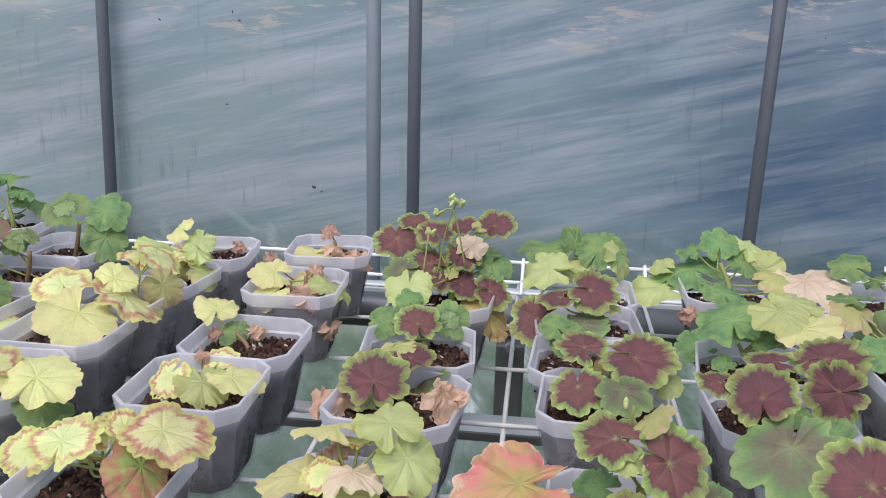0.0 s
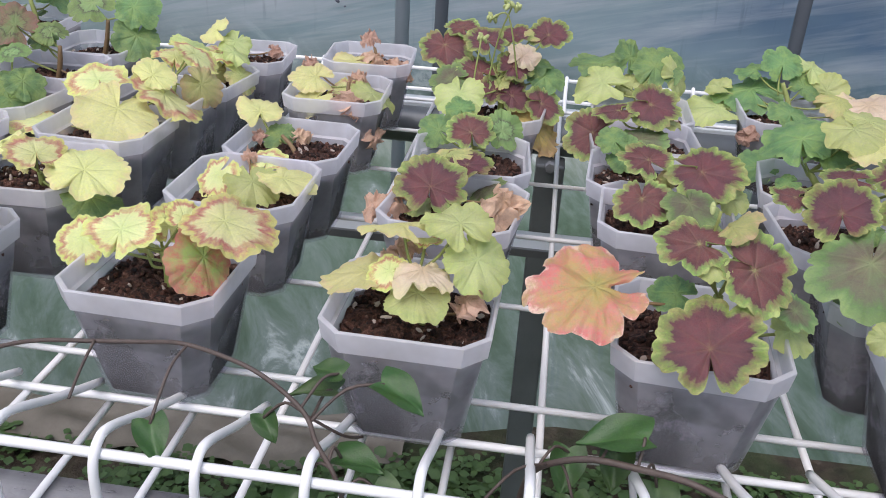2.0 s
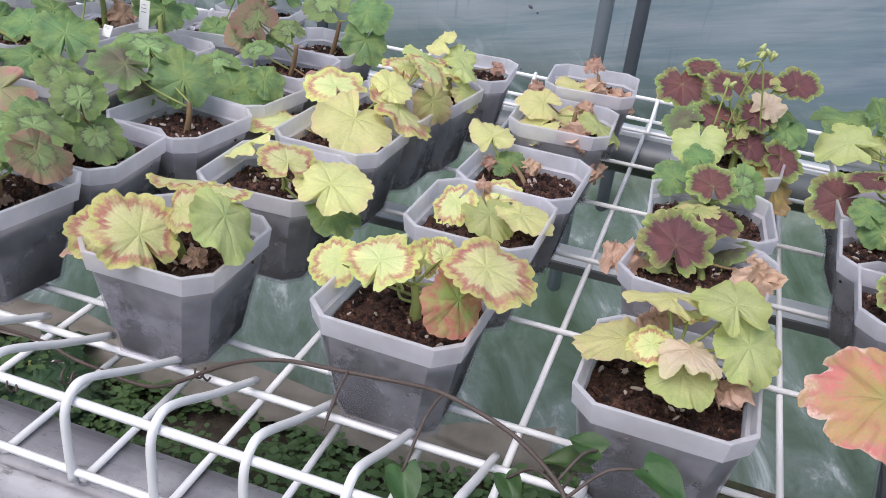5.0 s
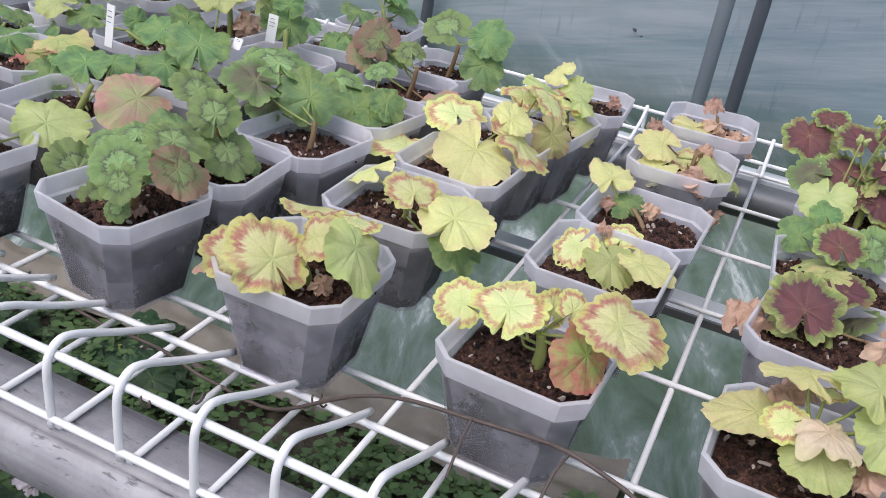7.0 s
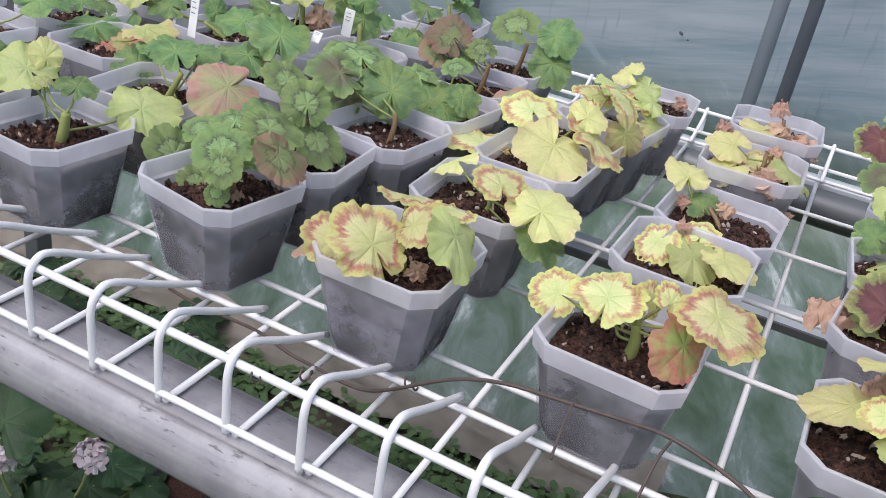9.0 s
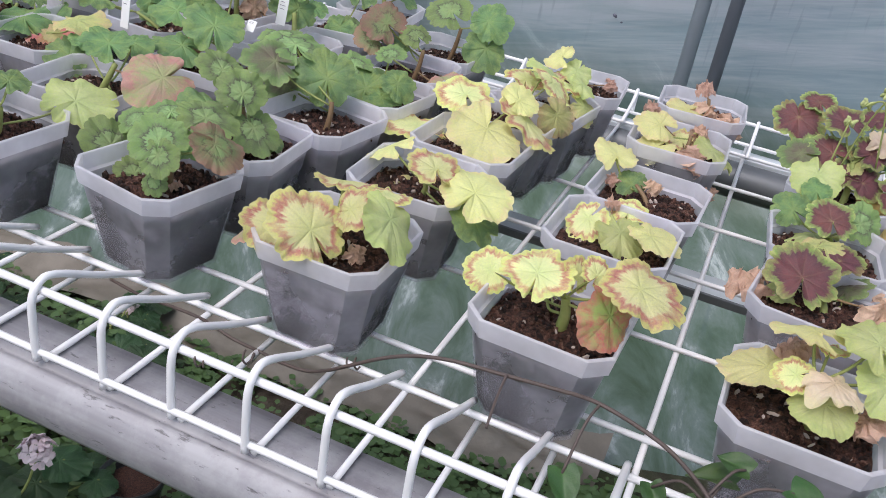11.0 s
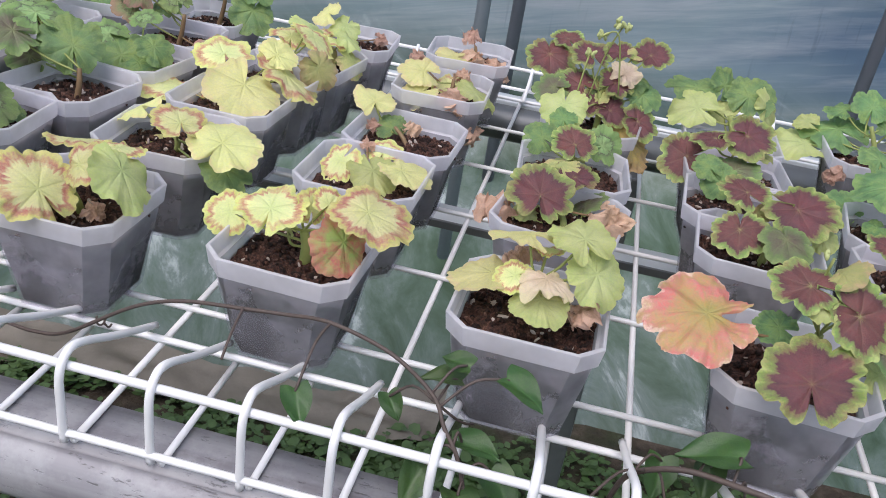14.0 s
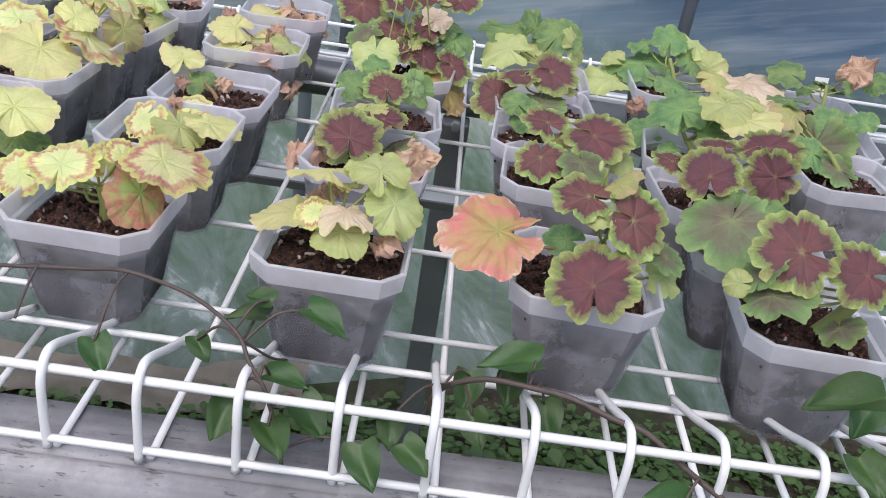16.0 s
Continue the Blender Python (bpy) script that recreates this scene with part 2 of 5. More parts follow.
def soil_material(name, root):
    m, nt, b = mat(name)
    v = coords(nt)
    n = grain(nt, v, 480.0, 5.0, 0.75)
    geo = nt.nodes.new("ShaderNodeNewGeometry")
    mixed = calc(nt, "ADD", calc(nt, "MULTIPLY", n, 0.75), calc(nt, "MULTIPLY", geo.outputs["Random Per Island"], 0.24))
    col = ramp(nt, mixed, ((0.34, (0.008, 0.004, 0.003)), (0.46, (0.042, 0.018, 0.013)), (0.58, (0.14, 0.058, 0.040)), (0.70, (0.30, 0.17, 0.125))))
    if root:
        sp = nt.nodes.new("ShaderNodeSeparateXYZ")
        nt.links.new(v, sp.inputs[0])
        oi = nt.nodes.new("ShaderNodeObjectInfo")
        # dark green mottling low down, paler towards the top, offset per pot
        height_fade = calc(nt, "ADD", calc(nt, "MULTIPLY_ADD", oi.outputs["Random"], 0.45, calc(nt, "MULTIPLY", sp.outputs[2], 14.0)), calc(nt, "MULTIPLY_ADD", grain(nt, v, 52.0, 7.0, 0.72), 2.6, -1.58))
        col = blend(nt, 0.22, ramp(nt, height_fade, ((0.24, (0.022, 0.036, 0.033)), (0.40, (0.052, 0.072, 0.070)), (0.56, (0.24, 0.238, 0.26)), (1.0, (0.50, 0.485, 0.52)))), col)
    nt.links.new(col, b.inputs["Base Color"])
    b.inputs["Roughness"].default_value = 0.9
    bump(nt, b, n, 1.0, 0.004)
    return m


def plain(name, col_a, col_b, scale, rough=0.6, metal=0.0, bump_amount=0.2, stretch=(1, 1, 1)):
    m, nt, b = mat(name)
    v = coords(nt, stretch)
    n = grain(nt, v, scale, 5.0, 0.6)
    nt.links.new(blend(nt, n, col_a, col_b), b.inputs["Base Color"])
    r = calc(nt, "MULTIPLY_ADD", n, 0.25, rough - 0.12)
    nt.links.new(r, b.inputs["Roughness"])
    b.inputs["Metallic"].default_value = metal
    bump(nt, b, grain(nt, v, scale * 5, 3.0), bump_amount)
    return m


PLASTIC = pot_plastic("milky_plastic", 0.87, (0.80, 0.775, 0.85))
CLEAR_PLASTIC = pot_plastic("clearer_plastic", 0.84, (0.77, 0.755, 0.82))
RIM_PLASTIC = pot_plastic("milky_rim_plastic", 0.62, (0.90, 0.88, 0.92))
SOIL = soil_material("potting_soil", False)
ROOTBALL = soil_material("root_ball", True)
PERLITE = plain("perlite", (0.34, 0.26, 0.22), (0.66, 0.58, 0.53), 300.0, 0.9)
WIRE = plain("white_coated_wire", (0.80, 0.80, 0.82), (0.90, 0.90, 0.91), 30.0, 0.34, 0.0, 0.03)
GALV = plain("galvanised_steel", (0.17, 0.17, 0.185), (0.52, 0.52, 0.55), 60.0, 0.55, 0.35, 0.35, (0.05, 1, 1))


def rail_material():
    m, nt, b = mat("scuffed_galvanised_rail")
    v = coords(nt, (0.012, 1, 1))
    w = coords(nt)
    streak = ramp(nt, grain(nt, v, 70.0, 3.0, 0.55), ((0.30, (0, 0, 0)), (0.70, (1, 1, 1))))
    patch = grain(nt, w, 26.0, 6.0, 0.7)
    nick = ramp(nt, grain(nt, coords(nt, (0.25, 1, 1), (0, 0, 8)), 260.0, 4.0, 0.7), ((0.60, (0, 0, 0)), (0.68, (1, 1, 1))))
    col = blend(nt, streak, (0.20, 0.19, 0.21), (0.40, 0.395, 0.42))
    col = blend(nt, calc(nt, "MULTIPLY", ramp(nt, patch, ((0.45, (0, 0, 0)), (0.62, (1, 1, 1)))), 0.35), col, (0.56, 0.56, 0.58))
    col = blend(nt, calc(nt, "MULTIPLY", nick, 0.7), col, (0.09, 0.085, 0.085))
    nt.links.new(col, b.inputs["Base Color"])
    b.inputs["Metallic"].default_value = 0.15
    nt.links.new(calc(nt, "MULTIPLY_ADD", patch, 0.3, 0.42), b.inputs["Roughness"])
    bump(nt, b, calc(nt, "SUBTRACT", streak, nick), 0.5, 0.0008)
    return m


RAIL = rail_material()
TUBE = plain("grey_steel_tube", (0.12, 0.13, 0.14), (0.22, 0.23, 0.24), 20.0, 0.45, 0.5, 0.1)
POST = plain("dull_steel_pipe", (0.13, 0.14, 0.17), (0.20, 0.21, 0.25), 14.0, 0.55, 0.3, 0.1)
POST_LIGHT = plain("pale_steel_pipe", (0.24, 0.27, 0.31), (0.33, 0.37, 0.41), 14.0, 0.6, 0.2, 0.1)
TAG = plain("white_plastic_tag", (0.78, 0.78, 0.80), (0.88, 0.88, 0.88), 60.0, 0.4)
INK = plain("grey_ink", (0.06, 0.06, 0.09), (0.14, 0.14, 0.18), 90.0, 0.7)
BLACK_POT = plain("black_plastic", (0.012, 0.012, 0.014), (0.03, 0.03, 0.03), 30.0, 0.35)
PETAL = plain("pale_pink_petal", (0.76, 0.58, 0.64), (0.88, 0.78, 0.82), 60.0, 0.6)
RED_PETAL = plain("red_petal", (0.55, 0.02, 0.04), (0.70, 0.05, 0.07), 60.0, 0.6)
SHEET = plain("crumpled_clear_sheet", (0.085, 0.068, 0.048), (0.27, 0.24, 0.20), 16.0, 0.45, 0.0, 0.8)
WEED = plain("weed_leaf", (0.022, 0.058, 0.018), (0.12, 0.20, 0.058), 26.0, 0.48)
WHITE_BAR = plain("pale_bar", (0.55, 0.60, 0.64), (0.70, 0.74, 0.77), 22.0, 0.4, 0.2, 0.1)


def film_material():
    m, nt, b = mat("greenhouse_film")
    tcn = nt.nodes.new("ShaderNodeTexCoord")

    def swept(sx, sz, turn):
        a = nt.nodes.new("ShaderNodeMapping")
        a.inputs["Rotation"].default_value = (0, radians(turn), 0)
        nt.links.new(tcn.outputs["Object"], a.inputs[0])
        s = nt.nodes.new("ShaderNodeMapping")
        s.inputs["Scale"].default_value = (0.72 * sx, 0.72, 0.72 * sz)
        nt.links.new(a.outputs[0], s.inputs[0])
        return s.outputs[0]

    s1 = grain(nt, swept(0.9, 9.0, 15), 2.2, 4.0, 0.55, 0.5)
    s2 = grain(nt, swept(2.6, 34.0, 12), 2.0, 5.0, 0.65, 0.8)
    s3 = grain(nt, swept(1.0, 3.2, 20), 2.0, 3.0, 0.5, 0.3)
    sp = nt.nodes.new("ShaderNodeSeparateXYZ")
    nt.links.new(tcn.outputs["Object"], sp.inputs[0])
    # left-right tone paints in the blurred outside that shows through the film
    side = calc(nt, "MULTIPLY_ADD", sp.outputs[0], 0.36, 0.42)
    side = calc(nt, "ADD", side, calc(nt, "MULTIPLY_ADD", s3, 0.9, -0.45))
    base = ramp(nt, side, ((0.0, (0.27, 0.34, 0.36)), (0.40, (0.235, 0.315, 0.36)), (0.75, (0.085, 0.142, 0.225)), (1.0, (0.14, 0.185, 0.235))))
    # pale streaks are the wrinkles' sheen, painted into the colour
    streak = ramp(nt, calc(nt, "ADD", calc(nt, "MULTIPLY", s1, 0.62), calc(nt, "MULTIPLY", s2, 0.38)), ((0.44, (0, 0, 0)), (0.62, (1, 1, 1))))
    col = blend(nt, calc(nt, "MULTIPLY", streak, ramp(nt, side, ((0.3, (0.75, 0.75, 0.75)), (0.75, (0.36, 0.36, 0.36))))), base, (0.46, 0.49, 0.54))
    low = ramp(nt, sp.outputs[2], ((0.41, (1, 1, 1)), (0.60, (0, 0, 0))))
    # below bench height: weeds behind, shade and pale wrinkle glints painted in
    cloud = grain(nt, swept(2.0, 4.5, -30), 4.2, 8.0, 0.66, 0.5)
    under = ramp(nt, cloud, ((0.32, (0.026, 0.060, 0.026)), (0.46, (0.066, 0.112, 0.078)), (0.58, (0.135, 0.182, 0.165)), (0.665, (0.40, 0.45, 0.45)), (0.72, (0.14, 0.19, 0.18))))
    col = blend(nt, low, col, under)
    drip = nt.nodes.new("ShaderNodeMapping")
    drip.inputs["Scale"].default_value = (65, 1, 6.5)
    nt.links.new(tcn.outputs["Object"], drip.inputs[0])
    dr = ramp(nt, grain(nt, drip.outputs[0], 1.0, 3.0), ((0.58, (0, 0, 0)), (0.70, (1, 1, 1))))
    patch = ramp(nt, grain(nt, tcn.outputs["Object"], 3.4, 3.0), ((0.46, (0, 0, 0)), (0.60, (1, 1, 1))))
    col = blend(nt, calc(nt, "MULTIPLY", calc(nt, "MULTIPLY", dr, patch), 0.30), col, (0.05, 0.08, 0.11))
    crust = calc(nt, "MULTIPLY", ramp(nt, sp.outputs[2], ((0.965, (0, 0, 0)), (1.05, (1, 1, 1)), (1.14, (1, 1, 1)))), ramp(nt, grain(nt, swept(3.0, 14.0, 0), 3.0, 5.0, 0.7), ((0.56, (0, 0, 0)), (0.62, (1, 1, 1)))))
    col = blend(nt, calc(nt, "MULTIPLY", crust, 0.7), col, (0.50, 0.46, 0.43))
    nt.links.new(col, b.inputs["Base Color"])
    b.inputs["Roughness"].default_value = 0.38
    bump(nt, b, s1, 0.2, 0.012)
    return m


FILM = film_material()


def ground_material():
    m, nt, b = mat("damp_soil_ground")
    v = coords(nt)
    n = grain(nt, v, 22.0, 6.0, 0.65)
    col = ramp(nt, n, ((0.3, (0.018, 0.013, 0.009)), (0.5, (0.055, 0.04, 0.028)), (0.7, (0.12, 0.095, 0.07))))
    moss = ramp(nt, grain(nt, v, 5.0, 4.0), ((0.45, (0, 0, 0)), (0.6, (1, 1, 1))))
    col = blend(nt, calc(nt, "MULTIPLY", moss, 0.6), col, (0.03, 0.06, 0.015))
    nt.links.new(col, b.inputs["Base Color"])
    b.inputs["Roughness"].default_value = 0.9
    bump(nt, b, n, 0.8, 0.02)
    return m


GROUND = ground_material()


# ---- mesh helpers ----
def mesh_of(bm, name, material, smooth=True):
    me = bpy.data.meshes.new(name)
    bm.to_mesh(me)
    bm.free()
    me.materials.append(material)
    if smooth:
        me.shade_smooth()
    return me


def part(name, bm, material, parent=None, label="", smooth=True):
    ob = new(name, bm if isinstance(bm, bpy.types.Mesh) else mesh_of(bm, name, material, smooth))
    if parent is not None:
        ob.parent = parent
    return tagged(ob, label)


def tube(bm, pts, radii, sides=8, cap=True):
    """A round bar through pts; radii one number or one a point."""
    pts = [Vector(p) for p in pts]
    if isinstance(radii, (int, float)):
        radii = [radii] * len(pts)
    rings, side = [], None
    for i, p in enumerate(pts):
        d = (pts[min(i + 1, len(pts) - 1)] - pts[max(i - 1, 0)]).normalized()
        if side is None:
            side = d.orthogonal().normalized()
        else:
            side = (side - d * side.dot(d)).normalized()
        up = d.cross(side)
        rings.append([bm.verts.new(p + radii[i] * (math.cos(a) * side + math.sin(a) * up)) for a in [2 * math.pi * k / sides for k in range(sides)]])
    for a, b in zip(rings, rings[1:]):
        for k in range(sides):
            bm.faces.new((a[k], a[(k + 1) % sides], b[(k + 1) % sides], b[k]))
    if cap:
        bm.faces.new(rings[0][::-1])
        bm.faces.new(rings[-1])
    return bm


def bar(p, q, r, sides=8):
    return tube(bmesh.new(), (p, q), r, sides)


def box(bm, x0, y0, z0, x1, y1, z1, bevel=0.0):
    r = bmesh.ops.create_cube(bm, size=1)
    bmesh.ops.transform(bm, verts=r["verts"], matrix=Matrix.LocRotScale(((x0 + x1) / 2, (y0 + y1) / 2, (z0 + z1) / 2), None, (x1 - x0, y1 - y0, z1 - z0)))
    if bevel:
        es = list({e for v in r["verts"] for e in v.link_edges})
        bmesh.ops.bevel(bm, geom=es, offset=bevel, segments=2, affect="EDGES", profile=0.5)
    return bm


def bent(points, steps=6):
    """A smooth curve through points (Catmull-Rom)."""
    p = [Vector(a) for a in points]
    p = [p[0]] + p + [p[-1]]
    out = []
    for a, b, c, d in zip(p, p[1:], p[2:], p[3:]):
        for k in range(steps):
            t = k / steps
            out.append(0.5 * (2 * b + (c - a) * t + (2 * a - 5 * b + 4 * c - d) * t * t + (3 * b - a - 3 * c + d) * t ** 3))
    return out + [p[-2]]


# ---- setting ----
def ground():
    bm = bmesh.new()
    bmesh.ops.create_grid(bm, x_segments=90, y_segments=60, size=1)
    for v in bm.verts:
        v.co.x, v.co.y = v.co.x * 40, v.co.y * 40
        if abs(v.co.x) < 4 and abs(v.co.y) < 4:
            v.co.z = 0.03 * noise.noise(v.co * 3.0)
    tagged(part("ground", bm, GROUND), "dark damp soil floor with moss", "ground", kind="structure")


def film_wall():
    bm = bmesh.new()
    nx, nz = 120, 40
    grid = [[None] * (nz + 1) for _ in range(nx + 1)]
    for i in range(nx + 1):
        for k in range(nz + 1):
            x, z = -3.5 + 7.0 * i / nx, -0.02 + 2.3 * k / nz
            foot = 0.795 - 0.16 * min(1.0, max(0.0, (x + 0.35) / 0.5))
            y = FILM_Y - foot * max(0.0, (0.34 - z) / 0.34) + 0.010 * noise.noise((x * 2.2, z * 5.0 - x * 0.8, 0.3)) + 0.004 * noise.noise((x * 6, z * 16 - x * 2.5, 1.7))
            grid[i][k] = bm.verts.new((x, y, z))
    for i in range(nx):
        for k in range(nz):
            bm.faces.new((grid[i][k], grid[i + 1][k], grid[i + 1][k + 1], grid[i][k + 1]))
    tagged(part("wall_film", bm, FILM), "bluish wrinkled greenhouse film wall with drips and painted sheen", "film wall", kind="structure")


def clear_film(name, clear):
    m, nt, b = mat(name)
    v = coords(nt)
    nt.links.new(blend(nt, grain(nt, v, 3.0), (0.55, 0.60, 0.64), (0.75, 0.78, 0.80)), b.inputs["Base Color"])
    b.inputs["Roughness"].default_value = 0.4
    tp = nd(nt, "BsdfTransparent")
    mx = nt.nodes.new("ShaderNodeMixShader")
    mx.inputs[0].default_value = clear
    nt.links.new(b.outputs[0], mx.inputs[1])
    nt.links.new(tp.outputs[0], mx.inputs[2])
    nt.links.new(mx.outputs[0], nt.nodes["Material Output"].inputs[0])
    return m


ROOF = clear_film("clear_roof_film", 0.82)
MILKY = clear_film("milky_wall_film", 0.30)


def film_shell():
    """The arched roof, the wall behind the walkway and both ends of the tunnel, all unseen."""
    prof = [(FILM_Y, 2.28)] + [(-0.9 + 2.4 * math.cos(a), 2.28 + 0.9 * math.sin(a)) for a in [math.pi * k / 16 for k in range(1, 16)]] + [(-3.3, 2.28)]
    bm = bmesh.new()
    rows = [[bm.verts.new((x, y, z)) for y, z in prof] for x in (-3.5, -1.75, 0.0, 1.75, 3.5)]
    for p, q in zip(rows, rows[1:]):
        for k in range(len(prof) - 1):
            bm.faces.new((p[k], q[k], q[k + 1], p[k + 1]))
    roof = tagged(part("ceiling", bm, ROOF), "clear arched greenhouse film roof", "roof", kind="structure")
    roof.visible_shadow = False
    # walls added out of view, milky so that less light comes in low
    for name, pts in (("wall_behind", [(-3.5, -3.3, -0.02), (3.5, -3.3, -0.02), (3.5, -3.3, 2.28), (-3.5, -3.3, 2.28)]),
                      ("wall_west", [(-3.5, FILM_Y, -0.02), (-3.5, -3.3, -0.02)] + [(-3.5, y, z) for y, z in prof[::-1]]),
                      ("wall_east", [(3.5, FILM_Y, -0.02), (3.5, -3.3, -0.02)] + [(3.5, y, z) for y, z in prof[::-1]])):
        bm = bmesh.new()
        bm.faces.new([bm.verts.new(p) for p in pts])
        tagged(part(name, bm, MILKY, None, "", False), "added milky film wall, out of view", "film wall", kind="structure")


FILM_Y = 2.06
ground()
film_wall()
film_shell()


def pipe(x, y, r, material, label, lean=0.0, away=0.0):
    """x, y: where the pipe passes 0.9 m above the ground."""
    ob = part("greenhouse_pipe", bar((-lean, -away, -0.1), (lean * 1.45, away * 1.45, 2.2), r, 14), material)
    ob.location = (x, y, 0)
    tagged(ob, label, "pipe", "upright pipes along the film", "structure")


pipe(-0.905, 2.025, 0.0138, POST, "dull grey upright steel pipe before the film", 0.030)
pipe(-0.152, 1.908, 0.0142, POST, "dull grey upright steel pipe before the film")
pipe(-0.196, 1.680, 0.0136, POST_LIGHT, "pale upright steel pipe against the film")
pipe(0.576, 1.908, 0.0138, POST, "dull grey upright steel pipe before the film", 0.008)


# ---- bench ----
Z0 = 0.750
X0, X1 = -1.30, 0.95
bench = tagged(new("bench"), "white wire mesh bench on galvanised steel frame", "bench")
for y, r in ((0.333, 0.0023), (0.43, 0.0025), (0.469, 0.0022), (0.585, 0.0022), (0.701, 0.0022), (0.817, 0.0022), (0.933, 0.0022), (1.045, 0.0022), (1.088, 0.0022)):
    part("long_wire", bar((X0, y, Z0), (X1, y, Z0), r), WIRE, bench)
part("lip_wire", bar((X0, 0.339, Z0 + 0.041), (X1, 0.339, Z0 + 0.041), 0.0026), WIRE, bench)
part("lip_wire", bar((X0, 1.095, Z0 + 0.024), (X1, 1.095, Z0 + 0.024), 0.0023), WIRE, bench)
hook_mesh = mesh_of(tube(bmesh.new(), bent([(0, 0.333, Z0 - 0.006), (0, 0.3325, Z0 + 0.016), (0, 0.333, Z0 + 0.037), (0, 0.339, Z0 + 0.0465), (0, 0.352, Z0 + 0.0465), (0, 0.39, Z0 + 0.027), (0, 0.434, Z0 + 0.0065)], 4), 0.0025), "hook_wire", WIRE)
short_mesh = mesh_of(bar((0, 0.333, Z0 - 0.0042), (0, 0.433, Z0 - 0.0042), 0.0022), "short_wire", WIRE)
deep_mesh = mesh_of(bar((0, 0.333, Z0 - 0.0043), (0, 1.093, Z0 - 0.0043), 0.0023), "deep_wire", WIRE)
end_mesh = mesh_of(tube(bmesh.new(), bent([(0, 1.030, Z0 + 0.004), (0, 1.079, Z0 + 0.016), (0, 1.095, Z0 + 0.027), (0, 1.098, Z0 + 0.022), (0, 1.098, Z0 - 0.004)], 4), 0.0022), "end_wire", WIRE)
for i in range(-22, 19):
    x = 0.05 * i
    h = part("hook_wire", hook_mesh, WIRE, bench)
    h.location = (x + 0.0008 * math.sin(i * 2.3), 0.001 * math.sin(i * 1.7), 0.0006 * math.sin(i))
    if i % 3 == 2:
        d = part("deep_wire", deep_mesh, WIRE, bench)
        d.location.x = x + 0.005
        e = part("end_wire", end_mesh, WIRE, bench)
        e.location.x = x + 0.009
    else:
        s = part("short_wire", short_mesh, WIRE, bench)
        s.location.x = x + 0.006
# frame: front channel with rounded nose, rear tube, pale cross bar, legs
bm = bmesh.new()
prof = [(0.370, 0.7425), (0.350, 0.7425), (0.336, 0.7425), (0.3345, 0.7385), (0.331, 0.7385), (0.3295, 0.7415), (0.326, 0.7405), (0.3215, 0.7365), (0.3175, 0.730), (0.316, 0.721), (0.3175, 0.711), (0.322, 0.703), (0.330, 0.698), (0.340, 0.696), (0.355, 0.700), (0.360, 0.735), (0.370, 0.739)]
rings = [[bm.verts.new((x, y, z)) for y, z in prof] for x in [X0 + (0.06 - X0) * k / 8 for k in range(9)]]
for a, b in zip(rings, rings[1:]):
    for k in range(len(prof)):
        bm.faces.new((a[k], b[k], b[(k + 1) % len(prof)], a[(k + 1) % len(prof)]))
bm.faces.new(rings[0])
bm.faces.new(rings[-1][::-1])
part("front_rail", bm, RAIL, bench, "scuffed galvanised front rail")
bm2 = bmesh.new()
rings = [[bm2.verts.new((x, y - (0.002 if y < 0.33 else 0), z + (0.0015 if z > 0.7 else -0.0015))) for y, z in prof] for x in (0.055, X1)]
for a, b in zip(rings, rings[1:]):
    for k in range(len(prof)):
        bm2.faces.new((a[k], b[k], b[(k + 1) % len(prof)], a[(k + 1) % len(prof)]))
bm2.faces.new(rings[0])
bm2.faces.new(rings[-1][::-1])
part("front_rail", bm2, RAIL, bench, "second length of galvanised rail in a sleeve")
part("rear_tube", bar((X0, 1.036, 0.722), (X1, 1.036, 0.722), 0.0215, 16), TUBE, bench, "dark steel tube under the mesh")
part("rear_bar", box(bmesh.new(), X0, 1.068, 0.712, X1, 1.096, 0.740, 0.002), WHITE_BAR, bench, "pale angle bar at the back", False)
part("middle_bar", box(bmesh.new(), X0, 0.782, 0.690, X1, 0.824, 0.698, 0.0015), WHITE_BAR, bench, "pale flat bar under the mesh", False)
part("middle_bar", box(bmesh.new(), X0, 0.778, 0.692, X1, 0.782, 0.700, 0.0005), TUBE, bench, "dark edge of the flat bar", False)
for x in (-1.29, 0.083):
    part("leg", box(bmesh.new(), x, 1.0, -0.02, x + 0.034, 1.034, 0.70, 0.003), TUBE, bench, "", False)
for x in (-1.24, 0.90):
    part("front_leg", box(bmesh.new(), x, 0.325, -0.02, x + 0.034, 0.356, 0.697, 0.003), TUBE, bench, "", False)
bm = bar((0.10, 0.99, 0.70), (0.10, 1.0, 0.70), 0.006, 6)
part("bolt", bm, GALV, bench, "rusty hexagon bolt", False)


# ---- pots ----
RIM_W, CHAMFER, POT_H = 0.0455, 0.0125, 0.0745
LEVEL = 0.0575


def octagon(w, c, z):
    a = w - c
    return [(x, y, z) for x, y in ((-a, -w), (a, -w), (w, -a), (w, a), (a, w), (-a, w), (-w, a), (-w, -a))]


def loft(bm, loops, close=False):
    rings = [[bm.verts.new(p) for p in l] for l in loops]
    n = len(rings[0])
    for a, b in zip(rings, rings[1:]):
        for k in range(n):
            bm.faces.new((a[k], a[(k + 1) % n], b[(k + 1) % n], b[k]))
    if close:
        bm.faces.new(rings[-1])
    return rings


